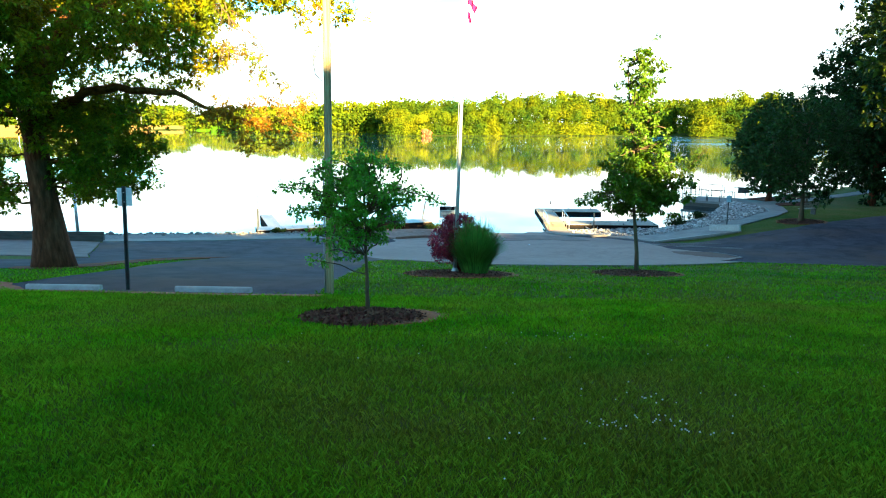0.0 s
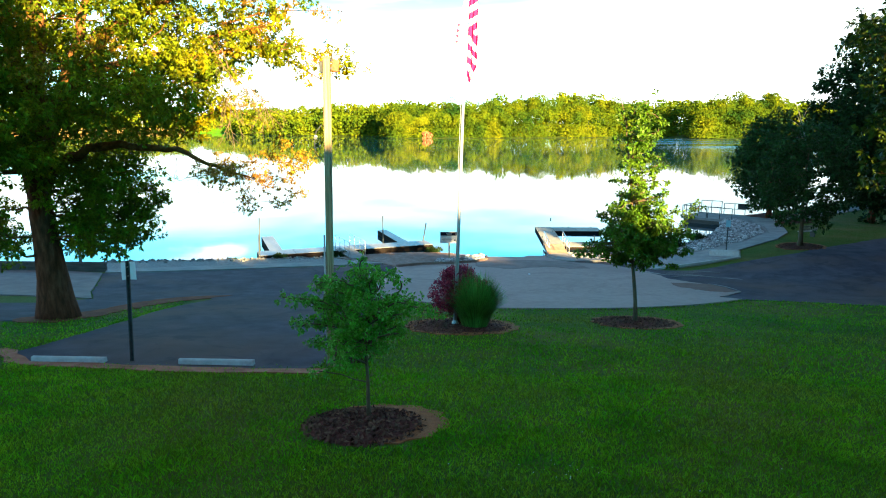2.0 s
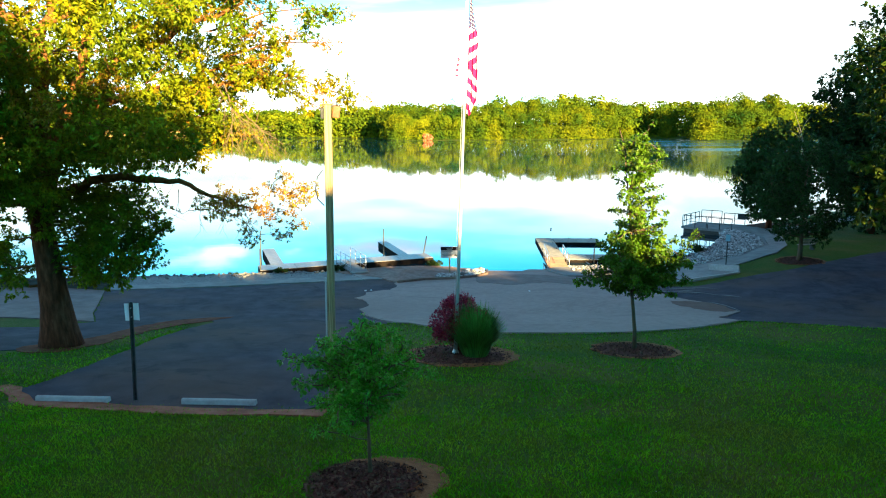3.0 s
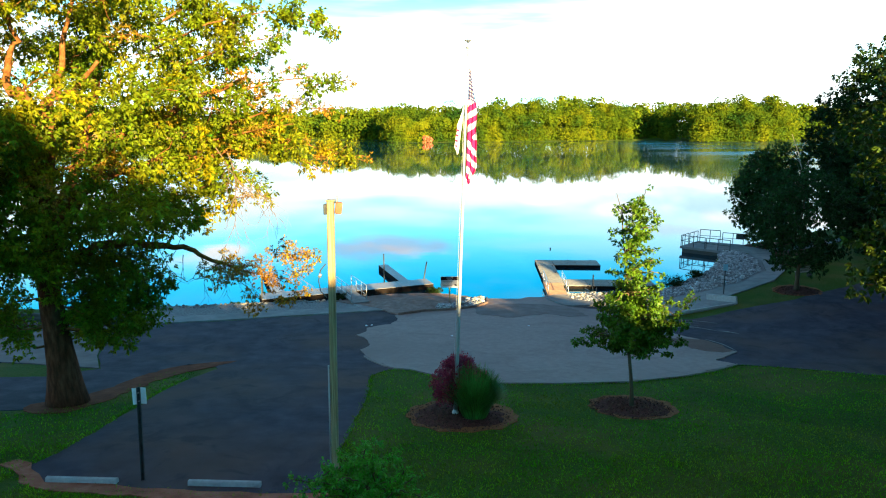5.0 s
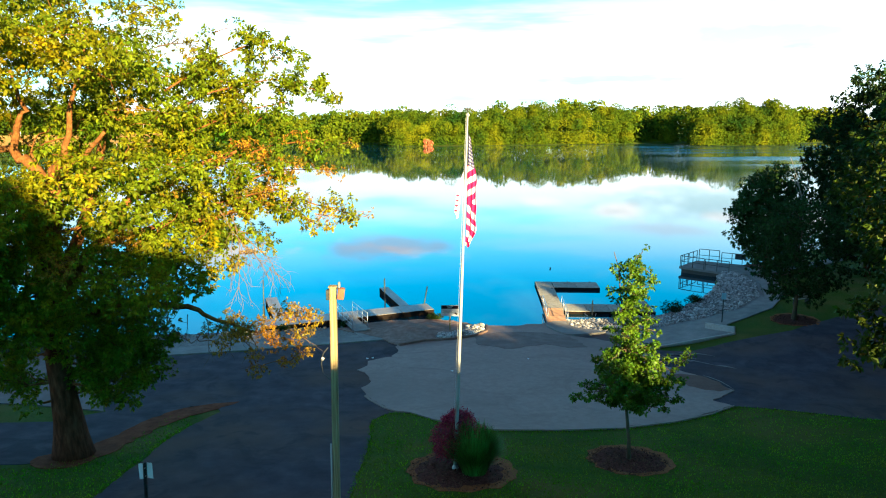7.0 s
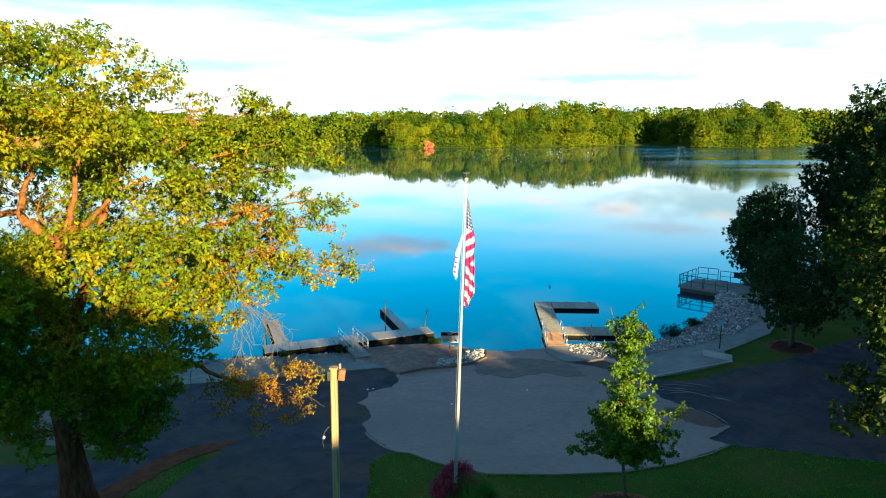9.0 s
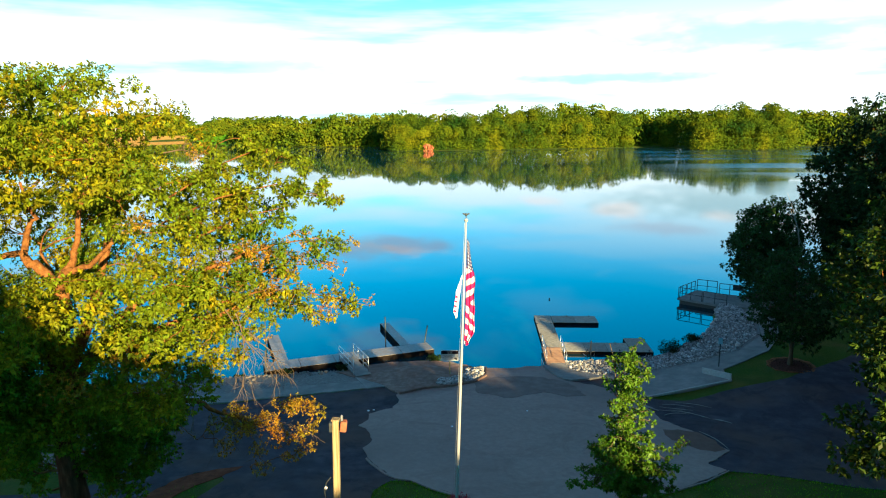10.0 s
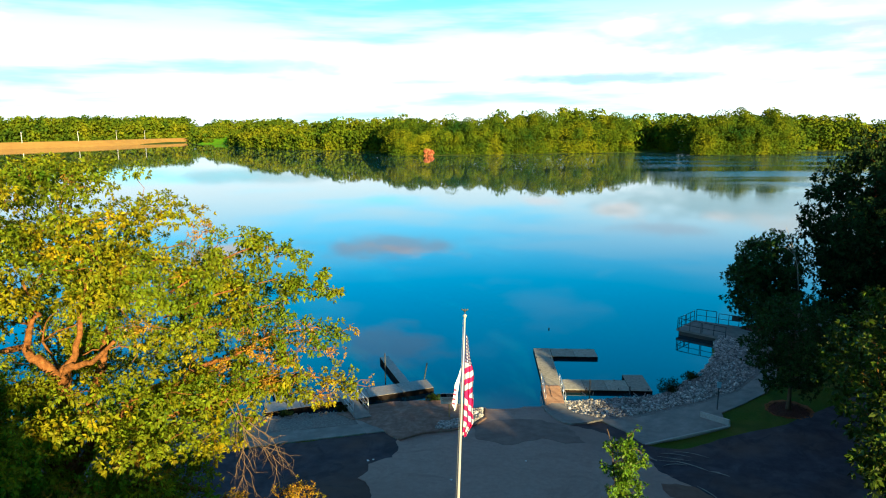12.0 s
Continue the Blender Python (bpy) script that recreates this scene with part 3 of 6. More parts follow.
WALK_R = [(11.0, 39.4), (10.3, 41.5), (9, 43.6), (11.5, 44.1), (14.2, 45.1), (16.8, 45.7), (19.7, 46.9), (22.8, 50.4), (24.8, 55.9), (25.7, 60.9), (27.8, 60.9), (26.6, 56.5), (24.3, 50.6), (21.6, 46.3), (19.2, 44.6), (17.4, 43.6),
          (16.9, 41.2), (13.6, 40.1)]
tagged(drape("pavement_far_path", [(25.6, 60.4), (28.5, 61.4), (31.8, 62.9), (38.9, 67.9), (47, 74.5), (46.3, 75.4), (38.3, 69.0), (31.4, 64.1), (26.2, 61.6)], M["walk"], 0.06), "narrow pale path along the wooded shore", "pavement", kind="structure")
walk_r = tagged(drape("pavement_path", WALK_R, M["walk"], 0.07), "pale concrete path round to the fishing platform", "pavement", kind="structure")
bank = tagged(drape("ground_bank", wavy([(-6.0, 40.9), (-5.1, 39.6), (-4.7, 39.2), (-3.2, 40.4), (-1.4, 40.9), (0.2, 42.0), (0.95, 43.5), (0.95, 45.6), (-1.0, 46.9), (-6, 46.4), (-8.2, 45.4), (-9.6, 43.6), (-7.4, 42.1)], 0.08, 0.5, 4), M["silt"], 0.1, zf=lambda x, y: ground_z(x, y) + 0.3 * np.exp(-((x + 3.4) / 2.0) ** 2 - ((y - 43.6) / 1.8) ** 2)),
              "bare reddish earth bank beside the boat ramp", "earth", kind="structure")

tagged(drape("ground_shore_soil", wavy([(27.0, 59.4), (31, 60.2), (32.5, 65.2), (29.4, 66.2), (26.6, 64.5), (28.5, 61.6)], 0.1, 0.6, 12), M["mulch"], 0.05), "dark litter-covered soil beside the fishing platform", "earth", kind="structure")

BANK_EDGE = [(-4.7, 39.15), (-3.2, 40.35), (-1.4, 40.85), (0.2, 41.95), (0.98, 43.45), (1.0, 45.4)]
bank_edge = [(x + 0.05, y - 0.07) for x, y in BANK_EDGE] + [(x - 0.05, y + 0.07) for x, y in BANK_EDGE[::-1]]
tagged(drape("trim_bank_edge", bank_edge, M["silt"], 0.2, step=1.0, skirt=0.25), "worn earth-stained edging round the bank", "edging", kind="structure")
KERB = [(-5.2, 29.25), (-4.8, 28.5), (-3.95, 27.3), (-3.37, 26.85), (-2.7, 26.68), (-1.65, 25.78), (-0.6, 25.1), (0.8, 24.5), (3.6, 24.6), (6.4, 25.05), (8.8, 26.05), (10.7, 27.25), (12.2, 28.6)]
kerb_poly = [(x - 0.02, y - 0.07) for x, y in KERB] + [(x + 0.02, y + 0.05) for x, y in KERB[::-1]]
tagged(drape("trim_kerb", kerb_poly, M["concrete"], 0.072, step=1.0), "flush pale concrete kerb round the apron", "kerb", kind="structure")
tagged(drape("ground_verge", wavy([(-12.6, 14.9), (-10.7, 13.55), (-8.5, 13.2), (-6, 12.95), (-3.3, 13.0), (-3.3, 13.7), (-6, 13.55), (-8.5, 13.8), (-10.6, 13.95), (-12.3, 15.3)], 0.12, 0.5, 5), M["dirt"], 0.03, skirt=0.03),
       "bare reddish soil along the lot's edge", "earth", kind="structure")
tagged(drape("ground_oak_soil", wavy(curve([(-15.6, 20.4), (-14.9, 19.4), (-13.7, 19.6), (-13.1, 21.5), (-12.9, 23.6), (-12.4, 25.2), (-11.7, 26.4), (-10.9, 27.9), (-12.0, 27.5), (-13.0, 26.7), (-13.8, 25.2), (-14.3, 21.6)], 3), 0.14, 0.3, 6), M["soil"], 0.028, skirt=0.02),
       "bare soil and leaf litter round the oak", "earth", kind="structure")
RIP_GROUND = [(6.9, 45.4), (7.6, 44.3), (9.0, 43.7), (11.5, 44.2), (14.2, 45.2), (16.8, 45.8), (19.7, 47.0), (22.8, 50.5), (24.8, 56.0), (25.7, 60.4), (23.5, 60.6), (22.6, 60.2), (21.2, 56.4), (18.9, 52.5), (16.3, 50.1),
              (14.5, 48.9), (11.5, 48.1), (7, 47.3)]
tagged(drape("ground_riprap", RIP_GROUND, M["gravel"], 0.03), "grey gravel under the riprap stones", "gravel", kind="structure")
LEFT_GRAVEL = [(-22.2, 37.0), (-19.3, 37.8), (-15.8, 39.0), (-12.5, 40.3), (-9.2, 41.4), (-7.4, 42.1), (-8.0, 44.6), (-10, 44.2), (-15, 42.9), (-19, 41.6), (-24, 40.6), (-25.5, 37.6)]
tagged(drape("ground_gravel", wavy(LEFT_GRAVEL, 0.08, 0.7, 9), M["gravel"], 0.04), "gravel strip between the walkway and the water", "gravel", kind="structure")
tagged(drape("pavement_ramp_landing", curve([(5.35, 46.4), (5.4, 45.2), (6.0, 43.3), (6.8, 42.5), (9.2, 43.5), (7.7, 44.5), (7.1, 45.4), (7.0, 46.6)], 2), M["walk"], 0.16, skirt=0.25),
       "raised concrete landing at the foot of the gangway", "pavement", kind="structure")
MUD = [(10.6, 33.9), (11.4, 33.9), (12.3, 33.6), (12.9, 32.4), (13.0, 31.2), (12.4, 30.9), (11.7, 31.2), (10.7, 32.4)]
tagged(drape("ground_mud", wavy(MUD, 0.16, 0.35, 33), M["mud"], 0.066, skirt=0.012), "reddish-brown mud washed over the pavement", "earth", kind="structure")


def streak(points, width, seed):
    """A thin worn streak along a line, wider in its middle."""
    r = random.Random(seed)
    P = [Vector(p) for p in points]
    n = 9
    line = [P[0].lerp(P[-1], k / n) + (P[len(P) // 2] - P[0].lerp(P[-1], 0.5)) * math.sin(math.pi * k / n) for k in range(n + 1)]
    d = (P[-1] - P[0]).normalized()
    side = Vector((-d.y, d.x))
    w = [width * (0.15 + math.sin(math.pi * k / n)) * r.uniform(0.5, 1.2) for k in range(n + 1)]
    return [tuple(p + side * q) for p, q in zip(line, w)] + [tuple(p - side * q * r.uniform(0.3, 1)) for p, q in list(zip(line, w))[::-1]]


SCUFFS = [(((10.1, 38.3), (10.6, 37.7), (11.2, 36.9)), 0.16), (((11.7, 38.0), (12.5, 37.9), (13.4, 37.4)), 0.05), (((11.4, 37.6), (12.4, 37.2), (13.2, 36.9)), 0.045), (((12.2, 36.9), (13.0, 36.4), (13.8, 35.5)), 0.07),
          (((11.3, 36.2), (12.0, 36.5), (12.8, 36.35)), 0.05), (((13.8, 35.5), (14.2, 35.3), (14.7, 34.8)), 0.08), (((10.7, 34.9), (11.1, 34.95), (11.5, 34.85)), 0.05), (((12.5, 33.7), (13.0, 32.6), (13.2, 31.2)), 0.06),
          (((10.8, 37.2), (11.8, 36.9), (12.6, 36.9)), 0.035), (((12.6, 38.3), (13.6, 37.9), (14.4, 37.2)), 0.04)]
for k, (line, width) in enumerate(SCUFFS):
    tagged(drape("pavement_scuff", streak(line, width, k), M["walk"], 0.066, skirt=0.012), "thin pale worn streak on the asphalt", "pavement", kind="structure")
PATCHES = [([(0.1, 41.6), (1.4, 43.0), (3.2, 43.5), (5, 43.3), (6.6, 42.2), (7.3, 39.4), (6.0, 39.2), (4.6, 40.0), (3.3, 39.3), (2, 38.8), (0.4, 39.6)], "asphalt")]
for k, (poly, key) in enumerate(PATCHES):
    tagged(drape("pavement_patch", wavy(poly, 0.16, 0.45, 20 + k), M["patch" if key == "asphalt" else key], 0.075, skirt=0.04), "uneven " + ("pale concrete" if key == "walk" else "dark asphalt") + " repair in the pavement", "pavement", kind="structure")

# ---- trees ----


def leaf_quads(centres, size, rng, up=0.35, spread=0.35, facing=None, wide=0.23):
    """One kite-shaped leaf a centre, turned at random, more or less facing up."""
    n = len(centres)
    d = rng.normal(size=(n, 3)); d /= np.linalg.norm(d, axis=1)[:, None]
    nn = rng.normal(size=(n, 3)); nn[:, 2] += up * 2
    if facing is not None:
        nn = facing * 1.1 + nn * 0.7
    nn -= (nn * d).sum(1)[:, None] * d
    nn /= np.linalg.norm(nn, axis=1)[:, None]
    w = np.cross(nn, d)
    s = size * rng.uniform(1 - spread, 1 + spread, (n, 1))
    a, c = centres - d * s * 0.5, centres + d * s * 0.5
    m = centres - d * s * 0.05 + nn * s * 0.1
    b, e = m + w * s * wide, m - w * s * wide
    V = np.stack([a, b, c, e], 1).reshape(-1, 3)
    return V, np.arange(4 * n).reshape(n, 4)


def leaf_cloud(clusters, size, rng, **k):
    """Leaves round cluster centres. clusters: rows of x, y, z, radius, count."""
    P = []
    for x, y, z, r, n in clusters:
        q = rng.normal(size=(int(n), 3))
        q *= (rng.random((int(n), 1)) ** 0.45) / np.linalg.norm(q, axis=1)[:, None]
        q[:, 2] *= 0.78
        P.append(np.array((x, y, z)) + q * r)
    return leaf_quads(np.concatenate(P), size, rng, **k)


def tuft_cloud(clusters, size, rng, per=12, up=0.5, wide=0.25, droop=0.35, flat=0.7):
    """Leaves in rosettes at the ends of twigs. clusters: rows of x, y, z, radius, leaf count."""
    T, D = [], []
    for x, y, z, r, n in clusters:
        k = max(1, int(round(n / per)))
        q = rng.normal(size=(k, 3))
        q /= np.linalg.norm(q, axis=1)[:, None]
        rr = rng.random((k, 1)) ** 0.4
        T.append(np.array((x, y, z)) + q * rr * (r, r, r * flat))
        D.append(q * rr)
    T, D = np.repeat(np.concatenate(T), per, 0), np.repeat(np.concatenate(D), per, 0)
    n = len(T)
    d = rng.normal(size=(n, 3)) + D * 0.9
    d[:, 2] -= droop
    d /= np.linalg.norm(d, axis=1)[:, None]
    s = size * rng.uniform(0.6, 1.3, (n, 1))
    nn = rng.normal(size=(n, 3)) * 0.42 + D * 1.1
    nn[:, 2] += up * 0.7
    nn -= (nn * d).sum(1)[:, None] * d
    nn /= np.linalg.norm(nn, axis=1)[:, None]
    w = np.cross(nn, d)
    a = T + d * s * 0.15
    c = T + d * s * 1.15 - (0, 0, 1) * s * 0.12
    m = T + d * s * 0.68 + nn * s * 0.1
    V = np.stack([a, m + w * s * wide, c, m - w * s * wide], 1).reshape(-1, 3)
    return V, np.arange(4 * n).reshape(n, 4)


def grow(trunk, trunk_r, clusters, rng, tip=0.012, thick=0.16, sides=6, sag=0.05):
    """Limbs that reach every cluster, each sprouting from the nearest wood already there."""
    nodes = [(Vector(p), r) for p, r in zip(trunk, trunk_r)]
    out = []
    order = sorted(clusters, key=lambda c: min((Vector(c[:3]) - n[0]).length for n in nodes))
    for c in order:
        t = Vector(c[:3])
        best, br = min(nodes, key=lambda n: (t - n[0]).length + (1.2 if n[0].z > t.z + 0.4 else 0) + 0.02 / n[1])
        L = (t - best).length
        if L < 0.15:
            continue
        r0 = min(br * 0.75, thick * (0.12 + 0.18 * L))
        pts, rad = [], []
        k = 4 if L < 2 else 6
        for i in range(k + 1):
            s = i / k
            p = best.lerp(t, s)
            j = 0.07 * L * math.sin(math.pi * s)
            p += Vector((rng.normal() * j, rng.normal() * j, rng.normal() * j * 0.6 + sag * L * math.sin(math.pi * s)))
            pts.append(p); rad.append(max(tip, r0 * (1 - s) + tip * s))
        out.append((pts, rad, sides if r0 > 0.03 else 4))
        nodes += list(zip(pts[1:], rad[1:]))
    return out


def spread_points(n, inside, lo, hi, gap, rng, keep=None):
    pts = []
    lo, hi = np.array(lo, float), np.array(hi, float)
    for _ in range(n * 60):
        p = lo + (hi - lo) * rng.random(3)
        if not inside(p) or (keep and rng.random() > keep(p)):
            continue
        if all((p[0] - q[0]) ** 2 + (p[1] - q[1]) ** 2 + (p[2] - q[2]) ** 2 > gap * gap for q in pts):
            pts.append(p)
            if len(pts) >= n:
                break
    return pts


def bent_trunk(h, r0, r1, lean, rng, flare=1.7, n=9):
    pts, rad = [], []
    ox = oy = 0.0
    for i in range(n):
        s = i / (n - 1)
        ox += rng.normal() * 0.012 * h; oy += rng.normal() * 0.012 * h
        pts.append(Vector((ox * s + lean[0] * s, oy * s + lean[1] * s, h * s - (0.15 if i == 0 else 0))))
        fl = 1 + (flare - 1) * math.exp(-s * h / (r0 * 2.2))
        rad.append((r0 * (1 - s) + r1 * s) * fl)
    return pts, rad


def make_tree(name, label, at, trunk, trunk_r, clusters, leaf_mat, leaf_size, bark, rng, extra=(), thick=0.16, tsides=14, up=0.5, category="tree", per=12, wide=0.25, droop=0.35):
    """A tree at its base; trunk and clusters in its own frame. extra: (clusters, material, size) with leaves of another colour."""
    t = thing(name, label, category, at)
    every = list(clusters) + [c for ex in extra for c in ex[0]]
    limbs = grow(trunk, trunk_r, every, rng, thick=thick)
    # limbs take the bark that has the sun in its colour
    wood = M["bark_sunlit"] if bark is M["bark"] else bark
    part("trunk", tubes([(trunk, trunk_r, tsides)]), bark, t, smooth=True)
    tagged(part("limb_work", tubes(limbs), wood, t, smooth=True), kind="stuff")
    V, Q = tuft_cloud(clusters, leaf_size, rng, per, up, wide, droop)
    big_mesh("crown", V, Q, leaf_mat, t)
    for cl, mat, size in extra:
        V, Q = tuft_cloud(cl, size, rng, per, up, wide, droop)
        big_mesh("crown", V, Q, mat, t)
    return t


def gz(x, y):
    return float(ground_z(x, y))


def inside_outline(x, z, outline):
    """Whether a place lies within a closed outline."""
    hit = False
    for (x0, z0), (x1, z1) in zip(outline, outline[1:] + outline[:1]):
        if (z0 > z) != (z1 > z) and x < x0 + (x1 - x0) * (z - z0) / (z1 - z0):
            hit = not hit
    return hit


def along(line, s):
    """The point at a share s of a polyline."""
    k = s * (len(line) - 1)
    i = min(int(k), len(line) - 2)
    return Vector(line[i]).lerp(Vector(line[i + 1]), k - i)


CROWN = [(-11, 5.6), (-10.6, 10.8), (-7.2, 14.6), (-2.2, 16.6), (0.4, 17.2), (2.8, 16.7), (3.8, 16.0), (5.2, 15.9), (4.8, 14.9), (3.7, 14.5), (4.7, 14.1), (6.3, 13.9), (7.0, 13.1), (7.2, 12.2),
         (7.0, 11.5), (7.3, 10.6), (7.4, 9.5), (6.6, 8.6), (6.8, 7.4), (6.5, 6.6), (5.4, 6.3), (4.2, 6.8), (2.9, 6.0), (0, 5.4), (-6, 5.3)]


def oak():
    rng = np.random.default_rng(11)
    bx, by = -14.4, 20.7
    bz = gz(bx, by)
    limb = [(0.1, -0.2, 4.5), (1.2, -0.5, 5.55), (2.4, -0.7, 6.0), (3.9, -0.7, 5.95), (5.0, -0.7, 5.85), (6.1, -0.7, 5.35), (7.3, -0.7, 5.0)]
    L2 = [(0.2, -0.2, 6.0), (0.8, -0.9, 8.2), (1.4, -1.5, 10.0)]
    L2a = [(1.4, -1.5, 10.0), (0.6, -1.6, 10.7), (0.2, -1.5, 11.1), (-0.7, -1.6, 11.0), (-2.2, -2.0, 11.4)]
    L2b = [(0.3, -1.5, 11.0), (0.5, -1.6, 11.7), (0.9, -1.7, 12.3), (0.8, -2.0, 13.4)]
    L2c = [(1.4, -1.5, 10.0), (1.7, -1.8, 10.5), (2.6, -1.9, 10.8), (3.6, -2.2, 11.6)]
    L2d = [(1.5, -1.6, 10.2), (1.9, -1.4, 11.2), (2.1, -1.2, 12.6), (2.6, -1.0, 14.2)]
    L3 = [(0.3, -0.3, 5.4), (1.6, -1.0, 7.2), (2.7, -1.4, 8.3), (3.5, -1.7, 9.2), (4.1, -1.4, 9.75), (5.2, -1.7, 10.0), (6.2, -1.4, 10.65), (7.6, -1.2, 11.2)]
    L3a = [(2.6, -1.4, 8.2), (3.4, -1.6, 8.25), (4.6, -1.2, 8.75), (5.6, -0.6, 8.7), (6.8, 0.4, 9.0), (8.4, 1.2, 9.3)]
    L4 = [(0.2, 0, 6.2), (1.0, 0.9, 8.8), (1.6, 1.2, 11.5), (2.2, 1.0, 14)]
    # airy boughs that reach out beyond the body of the crown: line, spread, leaves a clump, share of rusty,
    # sun-coloured leaves
    BOUGHS = [([(4.6, -1.0, 12.0), (6.4, -0.9, 12.8), (8.2, -0.5, 13.2), (9.9, -0.2, 12.6)], 0.34, 150, 0.0), ([(4.8, -0.8, 12.8), (6.4, -0.6, 13.8), (7.6, -0.4, 14.3), (8.6, -0.3, 14.0)], 0.3, 130, 0.0),
              ([(5.8, -1.2, 11.6), (7.2, -0.9, 12.2), (8.6, -0.4, 12.5)], 0.3, 120, 0.0), ([(6.2, -0.4, 10.5), (7.8, 0.1, 11.1), (9.2, 0.4, 11.3), (10.0, 0.6, 10.9)], 0.36, 95, 0.5),
              ([(6.4, 0.2, 9.8), (8.0, 0.7, 10.3), (9.8, 1.0, 10.3)], 0.34, 85, 0.6), ([(6.8, 0.4, 9.0), (8.2, 1.2, 9.3), (9.4, 1.8, 8.8), (10.6, 2.0, 8.5)], 0.3, 90, 0.1),
              ([(6.2, -0.6, 9.3), (7.4, -0.2, 9.6), (8.6, 0.2, 9.8)], 0.32, 85, 0.35), ([(7.8, 1.0, 9.0), (8.8, 1.4, 8.4), (9.3, 1.5, 8.1)], 0.24, 60, 0.2)]

    def limb_gap(p):
        """How far a place lies from the great limbs as seen from the front."""
        best = 9.0
        for line in (L2a, L2b, L2c, L2d, L3[1:5]):
            for (ax, _, az), (bx_, _, bz_) in zip(line, line[1:]):
                ux, uz = bx_ - ax, bz_ - az
                s = min(1, max(0, ((p[0] - ax) * ux + (p[2] - az) * uz) / (ux * ux + uz * uz)))
                best = min(best, math.hypot(p[0] - ax - s * ux, p[2] - az - s * uz))
        return best

    def inside(p):
        if not inside_outline(p[0], p[2] + 0.25, CROWN) or not inside_outline(p[0] + 0.3, p[2], CROWN):
            return False
        w = 6.4 * math.sqrt(max(0, 1 - (p[0] / 11.6) ** 2)) * (0.5 + 0.5 * math.sin(math.pi * min(1, max(0, (p[2] - 1) / 16.5)) ** 0.8))
        return abs(p[1]) < w and noise.noise((p[0] * 0.42 + 3, p[1] * 0.42, p[2] * 0.62)) > -0.1

    def keep(p):
        c = math.hypot(p[0] / 11.4, p[1] / 6.6, (p[2] - 9) / 8)
        k = 0.2 + 0.8 * smoothstep(0.35, 0.8, c)
        if p[1] < -0.4 and limb_gap(p) < 0.52:
            k *= 0.08
        if p[1] > 1.5:
            k *= 0.5
        if p[0] > 4.5:
            k *= 0.7
        return k

    pts = spread_points(620, inside, (-11.4, -6.6, 1.8), (11.4, 6.6, 17.8), 0.82, rng, keep)
    green, rust_sunlit = [], []
    for p in pts:
        r = rng.uniform(0.46, 0.92)
        row = (*p, r, (1080 if p[0] > -2.5 else 110) * r * r)
        # rusty clumps on the right hold warm sunlight in their colour
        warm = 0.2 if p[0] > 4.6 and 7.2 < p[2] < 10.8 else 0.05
        (rust_sunlit if rng.random() < warm else green).append(row)
    spurs = []
    for line, spread, count, warm in BOUGHS:
        L = sum((Vector(b) - Vector(a)).length for a, b in zip(line, line[1:]))
        for s in np.arange(0.08, 1.001, 0.2 / L):
            p = along(line, s)
            q = p + Vector((rng.normal() * spread, rng.normal() * spread * 1.3, rng.normal() * spread * 0.8 + 0.05))
            row = (*q, rng.uniform(0.24, 0.42), count * rng.uniform(0.8, 1.9))
            (rust_sunlit if rng.random() < warm else green).append(row)
    # foliage that hangs before the two great right limbs
    for line, s0, k in ((L3, 0.55, 30), (L3a, 0.4, 30)):
        for s in np.linspace(s0, 1, k):
            q = along(line, s) + Vector((rng.normal() * 0.4, -0.6 + rng.normal() * 0.4, rng.normal() * 0.42))
            (rust_sunlit if rng.random() < 0.12 else green).append((*q, rng.uniform(0.3, 0.5), 170))
    # low hanging boughs by the trunk
    for _ in range(84):
        green.append((rng.uniform(0.5, 3.3), rng.uniform(-1.2, 1.5), rng.uniform(2.5, 5.6), rng.uniform(0.4, 0.65), 400))
    for _ in range(22):
        green.append((rng.uniform(-3.4, -0.9), rng.uniform(-1.0, 1.4), rng.uniform(2.3, 3.9), 0.55, 260))
    # the dense shaded front of the crown
    for _ in range(215):
        green.append((rng.uniform(-3.4, 2.1), rng.uniform(-5.0, -1.8), rng.uniform(5.0, 10.2), rng.uniform(0.45, 0.75), 380))
    # the upper left of the crown, and its far side
    for _ in range(46):
        green.append((rng.uniform(-2.4, 1.6), rng.uniform(-3.0, 2.0), rng.uniform(12.2, 16.4), rng.uniform(0.45, 0.8), 330))
    for _ in range(34):
        green.append((rng.uniform(-2.4, 2.2), rng.uniform(1.0, 4.0), rng.uniform(8.8, 12.5), rng.uniform(0.5, 0.8), 300))
    # boughs that hang in front of the bare ones
    for _ in range(46):
        green.append((rng.uniform(2.6, 6.4), rng.uniform(-2.6, 1.4), rng.uniform(6.5, 9.0), rng.uniform(0.35, 0.6), 200))
    # the long low limb, nearly bare, with a sparse rusty end
    for x in np.arange(5.9, 9.4, 0.13):
        rust_sunlit.append((x, -0.9 + rng.normal() * 0.6, 5.1 + 0.05 * (x - 6) + rng.normal() * 0.42, 0.36, 250))
    for x in np.arange(3.4, 6.5, 0.7):
        rust_sunlit.append((x, -0.7 + rng.normal() * 0.7, 5.2 + rng.normal() * 0.4, 0.4, 14))
    green = [(*g[:4], g[4] * 0.8) for g in green]
    trunk, rad = bent_trunk(9.5, 0.47, 0.2, (0.4, -0.3), rng, flare=1.6, n=14)
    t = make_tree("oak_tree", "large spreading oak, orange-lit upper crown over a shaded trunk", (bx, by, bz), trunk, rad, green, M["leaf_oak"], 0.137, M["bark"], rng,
                  extra=((rust_sunlit, M["leaf_rust_sunlit"], 0.085),), thick=0.2, per=10, wide=0.22)
